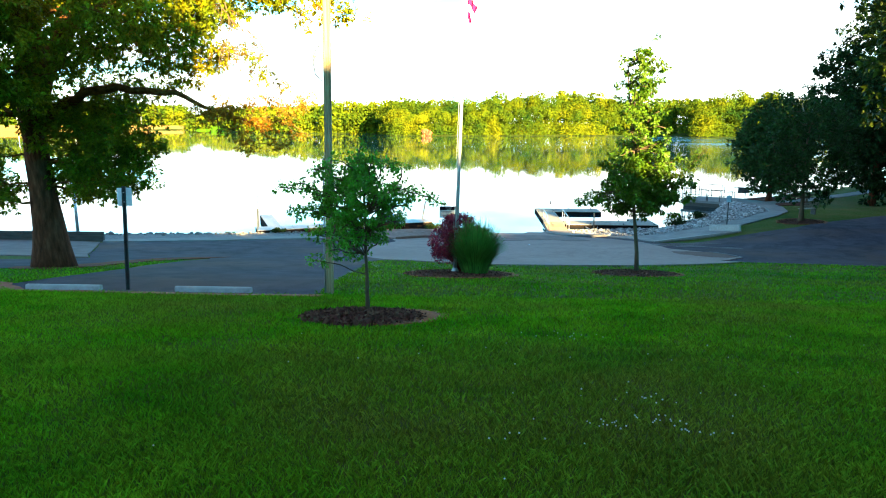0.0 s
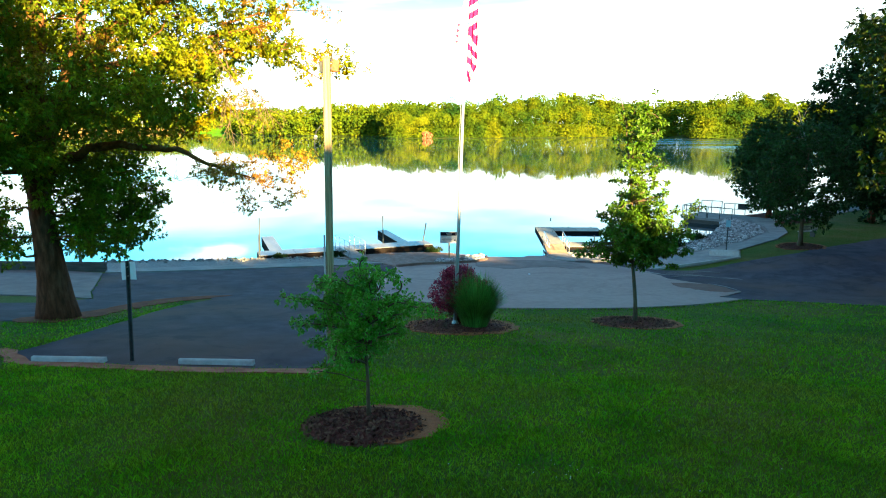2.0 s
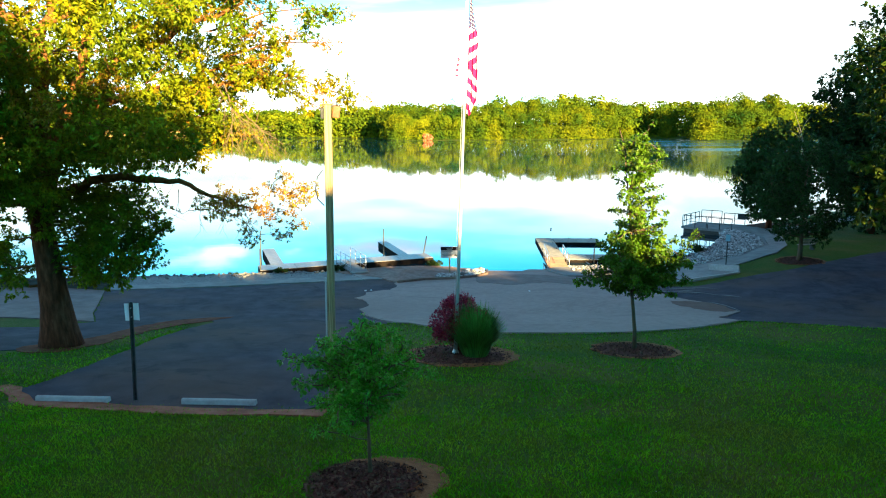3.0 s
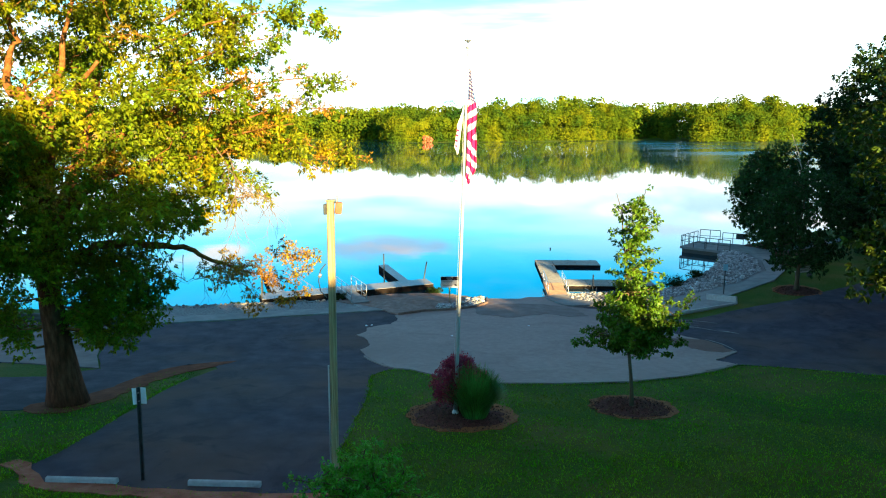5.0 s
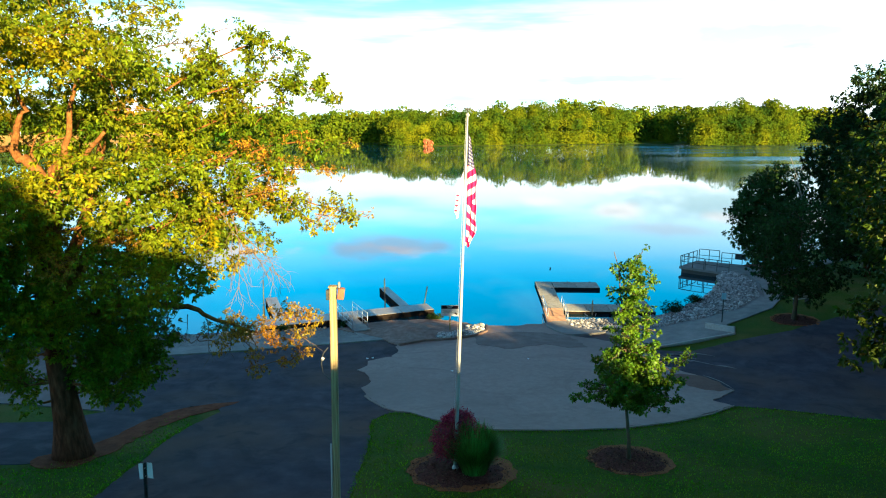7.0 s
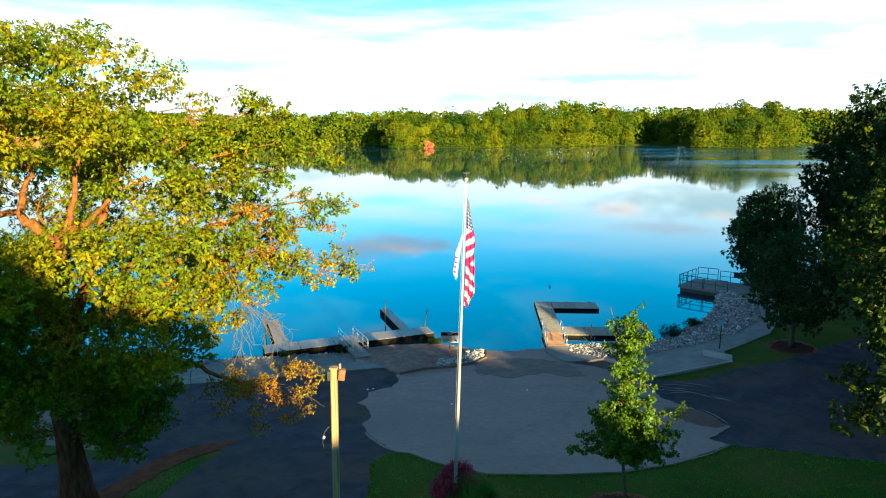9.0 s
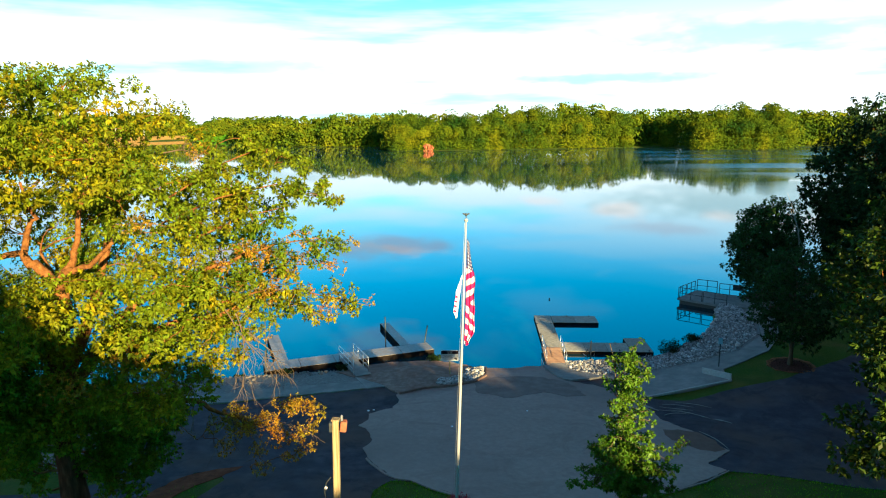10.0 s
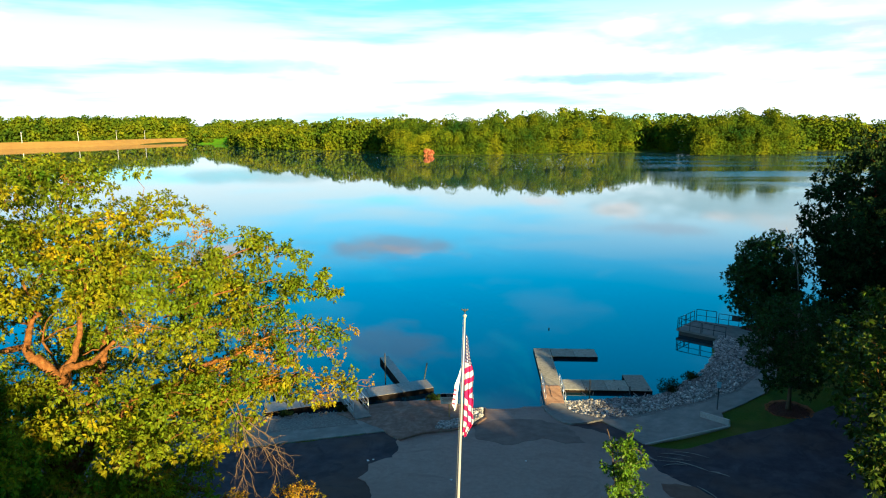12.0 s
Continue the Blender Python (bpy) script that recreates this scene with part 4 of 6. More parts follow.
    GREAT = ((limb, 0.2, 0.03), (L2, 0.3, 0.23), (L2a, 0.19, 0.05), (L2b, 0.12, 0.04), (L2c, 0.16, 0.05), (L2d, 0.13, 0.04), (L3, 0.24, 0.04), (L3a, 0.13, 0.03), (L4, 0.24, 0.06))
    for line, r0, r1 in GREAT + tuple((b[0], 0.032, 0.01) for b in BOUGHS):
        n = len(line) * 3
        pts_ = [along(line, i / n) + Vector((rng.normal(), rng.normal(), rng.normal())) * (0.3 * min(r0, 0.16) if 0 < i < n else 0) for i in range(n + 1)]
        part("limb", tubes([(pts_, [(r0 + (r1 - r0) * i / n) * rng.uniform(0.93, 1.07) for i in range(n + 1)], 9)]), M["bark_sunlit"], t, smooth=True)
    # dead wood: long drooping sprays below the right boughs, and twigs under the low limb
    dead = []

    def spray(p, d, length, r, depth):
        pts_, n = [p.copy()], 6
        for k in range(n):
            d = (d + Vector((rng.normal() * 0.16, rng.normal() * 0.16, rng.normal() * 0.12 - 0.05))).normalized()
            p = p + d * (length / n)
            pts_.append(p.copy())
            if depth and k > 0:
                for _ in range(2 if depth > 1 else 1):
                    e = (d + Vector((rng.normal() * 0.6, rng.normal() * 0.6, rng.normal() * 0.6))).normalized()
                    spray(p, e, length * rng.uniform(0.3, 0.5), r * 0.5, depth - 1)
        dead.append((pts_, [r * (1 - 0.75 * i / n) for i in range(n + 1)], 4))

    for x, z, dx, dz, L in ((6.2, 9.1, 0.75, -0.8, 2.6), (6.6, 8.9, 0.5, -1.0, 2.4), (6.9, 8.3, 0.8, -0.7, 1.8), (4.6, 14.2, 0.8, 0.35, 1.3)):
        spray(Vector((x, -0.5, z)), Vector((dx, 0, dz)), L, 0.026, 2)
    for x, z in ((2.2, 5.9), (2.8, 5.9), (3.4, 5.9), (4.2, 5.8), (5.0, 5.6), (5.6, 5.5), (6.3, 5.3), (7.0, 5.1), (7.6, 5.0)):
        spray(Vector((x, -0.75, z)), Vector((rng.uniform(0.1, 0.9), rng.normal() * 0.4, -rng.uniform(0.3, 0.9))), rng.uniform(0.8, 1.5), 0.016, 1)
    for x in np.arange(6.2, 9.2, 0.3):
        spray(Vector((x, -0.8, 5.0)), Vector((rng.uniform(0.2, 0.9), rng.normal() * 0.5, rng.uniform(-0.5, 0.6))), rng.uniform(0.6, 1.1), 0.014, 1)
    tagged(part("twig_work", tubes(dead), M["bark_brown"], t), kind="stuff")
    return t


oak()


def branch_tufts(z0, z1, n, reach, rise, r, count, rng, lean=0.0, start=0.3):
    """Tufts of leaves along branches that spiral up a stem, long below and short above."""
    out = []
    for i in range(n):
        z = z0 + (z1 - z0) * (i + rng.uniform(0, 0.8)) / n
        a, L = i * 2.4 + rng.normal() * 0.3, float(reach(z)) * rng.uniform(0.72, 1.12)
        k = max(2, int(L / (r * 0.95)))
        for s in np.linspace(start, 1, k):
            q = r * (1.15 - 0.45 * s) * rng.uniform(0.8, 1.2)
            out.append((L * s * math.cos(a) + lean * z + rng.normal() * r * 0.35, L * s * math.sin(a) + rng.normal() * r * 0.35, z + rise * L * s * (1.2 - 0.4 * s) + rng.normal() * r * 0.3, q, count * (q / r) ** 2))
    return out


def sapling():
    rng = np.random.default_rng(5)
    x, y = -1.58, 9.22
    trunk, rad = bent_trunk(2.5, 0.034, 0.01, (-0.03, 0.0), rng, flare=1.4, n=9)
    reach = lambda z: np.interp(z, [0.75, 1.0, 1.45, 1.8, 2.1, 2.35], [0.6, 0.95, 1.1, 0.95, 0.7, 0.35])
    cl = branch_tufts(0.95, 2.25, 32, reach, 0.14, 0.17, 104, rng)
    cl = [(px - 0.12, py, pz + 0.2, r, n) for px, py, pz, r, n in cl if not (px > 0.35 and pz < 1.2)]
    cl += [(-0.15 - 0.2 * k, -0.1 * k, 0.98 + 0.05 * rng.normal(), 0.2, 80) for k in range(4)] + [(-0.3 - 0.18 * k, 0.15, 1.22, 0.2, 80) for k in range(4)]
    cl += [(0.5 + 0.2 * k, -0.2, 2.02 - 0.06 * k, 0.15, 60) for k in range(4)] + [(-0.7 - 0.22 * k, 0.1, 1.92 + 0.02 * k, 0.13, 44) for k in range(4)]
    cl += [(-0.1 + 0.03 * k, 0.0, 2.52 + 0.07 * k, 0.06, 10) for k in range(4)]
    cl = [(*c[:4], c[4] * 1.2) for c in cl]
    make_tree("young_tree", "young green sapling in a ring of dark mulch", (x, y, gz(x, y) + 0.03), trunk, rad, cl, M["leaf_young"], 0.06, M["bark_brown"], rng, thick=0.035, tsides=8, per=8, wide=0.24)


def pear():
    rng = np.random.default_rng(8)
    at = (5.7, 21.4, gz(5.7, 21.4) + 0.06)
    trunk, rad = bent_trunk(7.5, 0.07, 0.012, (-0.2, 0.0), rng, flare=1.3, n=12)
    low = lambda z: np.interp(z, [1.9, 2.3, 2.9, 3.5, 4.1], [1.1, 1.6, 1.5, 1.2, 0.8])
    high = lambda z: np.interp(z, [4.0, 4.6, 5.2, 5.9, 6.5, 7.4], [1.05, 0.8, 0.75, 0.95, 0.85, 0.4])
    cl = branch_tufts(1.95, 4.0, 36, low, 0.3, 0.27, 175, rng, lean=-0.03)
    cl += branch_tufts(4.0, 7.35, 30, high, 0.4, 0.2, 72, rng, lean=-0.03, start=0.2)
    cl += [(1.1 + 0.2 * k, -0.1, 3.1 + 0.24 * k, 0.22, 64) for k in range(5)] + [(0.2, 0, 7.75, 0.12, 24)]
    cl += [(-1.2 - 0.24 * k, -0.2, 2.5 - 0.02 * k, 0.24 - 0.02 * k, 70) for k in range(5)]
    make_tree("young_tree", "slender young shade tree with open sunlit top in a mulch ring", at, trunk, rad, cl, M["leaf_lime"], 0.112, M["bark_brown"], rng, thick=0.06, tsides=10, per=10, wide=0.28)


sapling()
pear()


def round_tree(name, label, x, y, h, half, base, seed, mat, leaf, n, cnt, bark="bark", lean=(0, 0), tr=0.22, gap=0.9, rc=1.0, taper=0.0, skirt=()):
    rng = np.random.default_rng(seed)
    cz, rz = (h + base) / 2, (h - base) / 2
    wide = lambda z: half * (1 - taper * max(0, (z - cz) / rz))
    ins = lambda p: (p[0] / wide(p[2])) ** 2 + (p[1] / wide(p[2])) ** 2 + ((p[2] - cz) / rz) ** 2 < 1
    kp = lambda p: 0.12 + 0.88 * smoothstep(0.3, 0.75, math.sqrt((p[0] / half) ** 2 + (p[1] / half) ** 2 + ((p[2] - cz) / rz) ** 2))
    pts = spread_points(n, ins, (-half, -half, base), (half, half, h), gap, rng, kp)
    cl = [(*p, rc * rng.uniform(0.7, 1.2), cnt) for p in pts]
    for x0, x1, y0, y1, z0, z1, k in skirt:
        cl += [(rng.uniform(x0, x1), rng.uniform(y0, y1), rng.uniform(z0, z1), rc * rng.uniform(0.6, 1.0), cnt) for _ in range(k)]
    trunk, rad = bent_trunk(h * 0.75, tr, tr * 0.3, lean, rng, flare=1.5, n=9)
    return make_tree(name, label, (x, y, gz(x, y)), trunk, rad, cl, M[mat], leaf, M[bark], rng, thick=0.15, tsides=10)


round_tree("small_tree", "small dark-leaved tree in a mulch ring beside the road", 21.7, 43.2, 8.4, 2.9, 1.3, 21, "leaf_shore", 0.2, 130, 150, tr=0.14, gap=0.75, rc=0.7, bark="bark_brown")
round_tree("shore_tree", "bushy dark tree at the water's edge", 28.2, 63.0, 9.8, 3.2, 0.8, 22, "leaf_shore", 0.3, 130, 190, gap=0.95)
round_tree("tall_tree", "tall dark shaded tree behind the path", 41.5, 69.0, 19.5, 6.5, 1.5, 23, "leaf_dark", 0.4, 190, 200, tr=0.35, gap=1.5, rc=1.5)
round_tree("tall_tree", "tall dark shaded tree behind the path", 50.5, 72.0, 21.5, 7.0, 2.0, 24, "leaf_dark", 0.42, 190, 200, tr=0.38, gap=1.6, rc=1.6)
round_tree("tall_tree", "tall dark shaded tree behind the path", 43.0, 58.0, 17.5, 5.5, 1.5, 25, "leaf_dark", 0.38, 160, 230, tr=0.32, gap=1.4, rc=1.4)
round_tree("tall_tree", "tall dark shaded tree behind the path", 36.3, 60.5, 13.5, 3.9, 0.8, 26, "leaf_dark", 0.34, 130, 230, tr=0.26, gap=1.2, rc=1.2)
round_tree("roadside_tree", "broad leafy tree with sunlit outer leaves beside the lawn", 18.2, 20.2, 15.5, 6.2, 4.9, 27, "leaf_mid", 0.19, 360, 216, tr=0.32, gap=1.1, rc=0.9, taper=0.45, skirt=((-4.3, -2.0, -2.5, 2.0, 5.0, 8.5, 26), (-7.2, -5.4, -4.2, -2.2, 5.2, 10.6, 40)))


def wood_mass(name, label, rows, rng, mat, leaf, per, kind="stuff", lumps=15):
    """A stand of trees seen from afar, as one mesh: rows of x, y, height, crown radius. Each crown is a heap of rounded boughs."""
    C, N = [], []
    for x, y, h, r in rows:
        z0 = max(gz(x, y), WATER)
        c = rng.normal(size=(lumps, 3))
        c[:, 2] = np.abs(c[:, 2]) * 1.1 - 0.45
        c /= np.linalg.norm(c, axis=1)[:, None]
        c *= rng.uniform(0.55, 0.78, (lumps, 1))
        lr = rng.uniform(0.34, 0.56, lumps)
        which = rng.integers(0, lumps, per * 8)
        d = rng.normal(size=(per * 8, 3))
        d[:, 2] += 0.35
        d /= np.linalg.norm(d, axis=1)[:, None]
        p = c[which] + d * (lr[which] * rng.uniform(0.9, 1.03, per * 8))[:, None]
        C.append(np.array((x, y, z0 + h * 0.56)) + c[which] * (r * 1.12, r * 1.12, h * 0.42) + (p - c[which]) * (r * 1.2, r * 1.2, r * 1.0))
        N.append(d * 1.5 + p * 0.6)
        k = per * 3
        a, q = rng.uniform(0, 2 * math.pi, k), r * (0.55 + 0.5 * rng.random(k))
        C.append(np.c_[x + q * np.cos(a), y + q * np.sin(a), z0 + h * 0.38 * rng.random(k) ** 1.3])
        N.append(np.c_[np.cos(a), np.sin(a), 0 * a + 0.4])
    N = np.concatenate(N)
    N /= np.linalg.norm(N, axis=1)[:, None]
    V, Q = leaf_quads(np.concatenate(C), leaf, rng, up=0.3, facing=N * 2.6, wide=0.42)
    return tagged(big_mesh(name, V, Q, M[mat]), label, "woods", kind=kind)


def far_rows(x0, x1, rng, h, back=4, step=9.2, setback=4.0):
    rows = []
    for k in range(back):
        x = x0
        while x < x1:
            y = float(far_shore(x)) + setback + k * 9 + rng.uniform(-2, 3)
            rows.append((x + rng.normal() * 1.5, y, (h(x) if callable(h) else h) * ((0.78, 1.05) if back <= 2 else (0.68, 0.88, 1.0, 1))[k] * rng.uniform(0.84, 1.1), rng.uniform(4.6, 7.8)))
            x += step * rng.uniform(0.8, 1.3)
    return rows


DAM = [Vector(p) for p in ((-760, 330), (-500, 440), (-386, 519), (-337, 602), (-317, 672), (-300, 705))]


def dam_point(s, off):
    """A point at a share of the embankment's length, so far behind its foot."""
    k = min(int(s * 5), 4)
    a, b = DAM[k], DAM[k + 1]
    d = (b - a).normalized()
    p = a + (b - a) * (s * 5 - k) + Vector((-d.y, d.x)) * off
    return p.x, p.y


def skyline(x):
    """Height of the far woods along the shore."""
    return float(np.interp(x, [-60, -28, -10, -2, 11, 30, 57, 79, 93, 106, 128, 147, 165, 185, 203], [20.5, 23, 21, 23, 26, 25, 28, 27.5, 25, 20, 21, 24, 27, 27.5, 23]))


_r = np.random.default_rng(31)
wood_mass("far_woods", "sunlit green woods on the far shore", far_rows(-57, 106, _r, skyline, 2, step=7.2), _r, "leaf_far", 0.75, 290)
wood_mass("far_woods", "green woods on a far headland", far_rows(130, 203, _r, skyline, 2, step=7.2), _r, "leaf_far", 0.75, 290)
wood_mass("far_woods", "distant woods round the bays of the far shore", [q for q in far_rows(-300, -60, _r, 20.5, 3, step=8) if not -264 < q[0] < -232] + far_rows(108, 132, _r, 22, 3, setback=14) + far_rows(208, 330, _r, 22, 3) + far_rows(-57, 106, _r, lambda x: 1.3 * skyline(x), 1, step=5, setback=24) + far_rows(130, 203, _r, lambda x: 1.3 * skyline(x), 1, step=5, setback=24)
          + [(x + _r.normal(), y + _r.uniform(0, 14), 23 * _r.uniform(0.9, 1.1), 6) for x0, x1, y in ((98, 178, 500), (-115, -38, 492), (190, 285, 500)) for x in np.arange(x0, x1, 5.0)], _r, "leaf_far", 1.7, 46)
wood_mass("far_woods", "distant woods behind the dam", [(*dam_point(s, 34 + 13 * k + _r.uniform(0, 9)), 24 * _r.uniform(0.88, 1.1), _r.uniform(5, 8)) for k in (0, 1, 2) for s in np.arange(0.25, 1.12, 0.0125)], _r, "leaf_far", 2.2, 30)
wood_mass("far_woods", "distant woods round a clearing", [(x + _r.normal(), 704 + _r.uniform(0, 16), 22 * _r.uniform(0.85, 1.1), 6) for x in np.arange(-290, -205, 4.0)] + [(-230, 646, 19, 5.5), (-268, 652, 15, 5)], _r, "leaf_far", 1.9, 50)
bm = bmesh.new()
bmesh.ops.create_grid(bm, x_segments=12, y_segments=10, size=0.5)
for v in bm.verts:
    v.co = Vector((-248 + v.co.x * 46 + v.co.y * 8, 666 + v.co.y * 64, -0.6 + v.co.y * 8.5 + 0.4 * math.sin(v.co.x * 9)))
tagged(part("ground_clearing", bm, M["blade"], smooth=True), "sunlit grass slope between the far woods", "lawn", kind="structure")
wood_mass("far_woods", "reddish scrub at the far water's edge", [(-31, 414, 4.6, 1.9), (-28.5, 415, 3.6, 1.5)], _r, "leaf_scrub", 0.9, 20)


# heights of an unseen tree row, set by where its shade must fall
def shade_row_height(x):
    return float(np.interp(x, [0, 6, 10, 12, 13.6, 15.2, 17, 20, 23, 25, 31, 33, 36.5, 38, 44, 47, 57, 66, 90],
                           [18, 18.6, 18.0, 16.4, 14.0, 11.4, 10.0, 9.7, 10.3, 10.8, 12.1, 11.6, 10.5, 11.6, 11.6, 11.5, 11.6, 24, 24]))


_b = np.random.default_rng(77)
wood_mass("woods_behind", "unseen row of trees added behind the lawn to cast its shade", [(x, (-30, -37, -44)[k] + _b.uniform(-2, 2), shade_row_height(x) * _b.uniform(0.98, 1.03), _b.uniform(3.8, 4.8)) for k in (0, 1, 2) for x in np.arange(-30, 96, 2.2)],
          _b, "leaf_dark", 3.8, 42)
# two trees out of view, added to darken the right of the lawn
round_tree("roadside_tree", "unseen leafy tree added beside the road to shade the lawn", 29.5, 27.0, 16.0, 5.0, 1.5, 28, "leaf_mid", 0.3, 150, 170, tr=0.3, gap=1.3, rc=1.3)
round_tree("roadside_tree", "unseen leafy tree added beside the road to shade the lawn", 37.0, 31.5, 17.0, 5.5, 1.5, 29, "leaf_mid", 0.3, 150, 170, tr=0.3, gap=1.3, rc=1.3)
# trees out of view that block sun and sky on the right side
wood_mass("woods_beside", "unseen tall trees added beyond the road to cast shade", [(_r.uniform(33 if 8 < y < 24 else (47 if y > 8 else 62), 90), y, 21 * _r.uniform(0.9, 1.1), _r.uniform(4, 5.5)) for y in np.arange(-30, 52, 0.9)], _r, "leaf_dark", 1.8, 25)


def dead_sapling():
    rng = np.random.default_rng(44)
    t = thing("dead_tree", "bare grey dead sapling among the dark trees", "tree", (30.3, 60.0, gz(30.3, 60.0)))
    part("trunk", tubes([([(0, 0, 0), (-0.3, 0, 4), (-0.8, 0, 7.5), (-1.5, 0, 9.6), (-2.1, 0, 11.0)], [0.09, 0.07, 0.05, 0.03, 0.012], 7)]), M["bark_pale"], t, smooth=True)
    for z, dx, dz in ((6.5, -0.9, 1.9), (7.4, 0.7, 1.6), (8.4, -1.2, 0.9), (9.2, 0.5, 1.3), (7.9, -0.9, 1.7)):
        x = -0.8 - 0.3 * (z - 7.5)
        part("branch", tubes([([(x, 0, z), (x + dx * 0.5, rng.normal() * 0.2, z + dz * 0.6), (x + dx, rng.normal() * 0.3, z + dz)], [0.03, 0.02, 0.007], 5)]), M["bark_pale"], t, smooth=True)


dead_sapling()


def dam():
    """A long grassed embankment with lamp posts along its crest."""
    foot = DAM
    V, F = [], []
    for k, p in enumerate(foot):
        d = (foot[min(k + 1, len(foot) - 1)] - foot[max(k - 1, 0)]).normalized()
        n = Vector((-d.y, d.x))
        crest = (1.6, 1.6, 1.3, 1.0, 0.8, 0.7)[k]
        for off, z in ((-3, -5.0), (0, WATER + 0.2), (14, crest - 0.2), (18, crest), (34, -2.0)):
            q = p + n * off
            V.append((q.x, q.y, z))
    for k in range(len(foot) - 1):
        for i in range(4):
            a = k * 5 + i
            F.append((a, a + 5, a + 6, a + 1))
    ob = part("ground_dam", (V, F), material("dry_grass", [(0.3, 0.165, 0.035), (0.4, 0.24, 0.055)], scale=0.3, rough=0.95, big=0.4, big_scale=0.05, big_col=(0.27, 0.13, 0.035)))
    tagged(ob, "long embankment of dry sunlit grass across the lake", "dam", kind="structure")
    first = None
    for x, y in ((-385, 545), (-362, 588), (-345, 622), (-334, 655)):
        m = pose(x, y, 0.6)
        if first is None:
            first = thing("lamp_post", "pale lamp post on the crest of the embankment", "lamp post", (x, y, 0.6), group="lamp posts on the embankment")
            part("pole", tubes([([(0, 0, 0), (0, 0, 9)], [0.22, 0.16], 6)]), M["steel"], first)
            part("lamp_head", box((1.6, 0.5, 0.3), (0.6, 0, 9)), M["steel"], first)
        else:
            copy_thing(first, m)


dam()

# ---- beds, poles, signs ----


def bed(x, y, rx, ry, label, seed, group="mulch rings", worn=(0.12, 0.1)):
    rng = np.random.default_rng(seed)
    t = thing("mulch_bed", label, "mulch bed", (x, y, gz(x, y)), group=group)
    ring = [(rx * w * math.cos(a) + worn[0], ry * w * math.sin(a) + worn[1]) for a, w in ((2 * math.pi * i / 36, 1.07 + 0.05 * math.sin(2.0 * i + seed) + rng.uniform(-0.03, 0.03)) for i in range(36))]
    edge = drape("edge_ring", ring, M["dead_grass"], 0.02, step=0.5, skirt=0.06, zf=lambda u, v: ground_z(x + u, y + v) - gz(x, y), parent=t)
    edge["label"] = "worn tan ring of dead grass"
    n, rings = 40, 7
    V, F = [(0, 0, 0.07)], []
    for k in range(1, rings + 1):
        s = k / rings
        for i in range(n):
            a = 2 * math.pi * i / n
            w = 1 + 0.05 * math.sin(3 * a + seed) + 0.03 * math.sin(7 * a)
            px, py = rx * s * w * math.cos(a), ry * s * w * math.sin(a)
            z = gz(x + px, y + py) - gz(x, y) + 0.07 * (1 - s ** 3) + (0.012 * rng.normal() if k < rings else -0.04)
            V.append((px, py, z))
    for i in range(n):
        F.append((0, 1 + i, 1 + (i + 1) % n))
    for k in range(rings - 1):
        for i in range(n):
            a, b = 1 + k * n + i, 1 + k * n + (i + 1) % n
            F.append((a, a + n, b + n, b))
    part("mound", (V, F), M["mulch"], t, smooth=True)
    m = 1100
    a, q = rng.uniform(0, 2 * math.pi, m), np.sqrt(rng.uniform(0, 1, m)) * 1.02
    px, py = rx * q * np.cos(a), ry * q * np.sin(a)
    pz = ground_z(x + px, y + py) - gz(x, y) + 0.07 * (1 - q ** 3) + 0.015
    V, Q = leaf_quads(np.c_[px, py, pz], 0.10, rng, up=1.2)
    tagged(big_mesh("chip_litter", V, Q, M["chip"], t), kind="stuff")
    return t


bed(-1.6, 8.9, 0.96, 1.04, "dark brown mulch ring round the sapling", 1, worn=(0.27, 0.22))
bed(-0.4, 20.05, 1.75, 1.75, "dark mulch ring round the flagpole and shrubs", 2)
bed(5.65, 21.4, 1.42, 1.42, "dark mulch ring round the slender tree", 3)
bed(21.7, 43.2, 1.4, 1.5, "dark mulch ring round the small tree", 4)


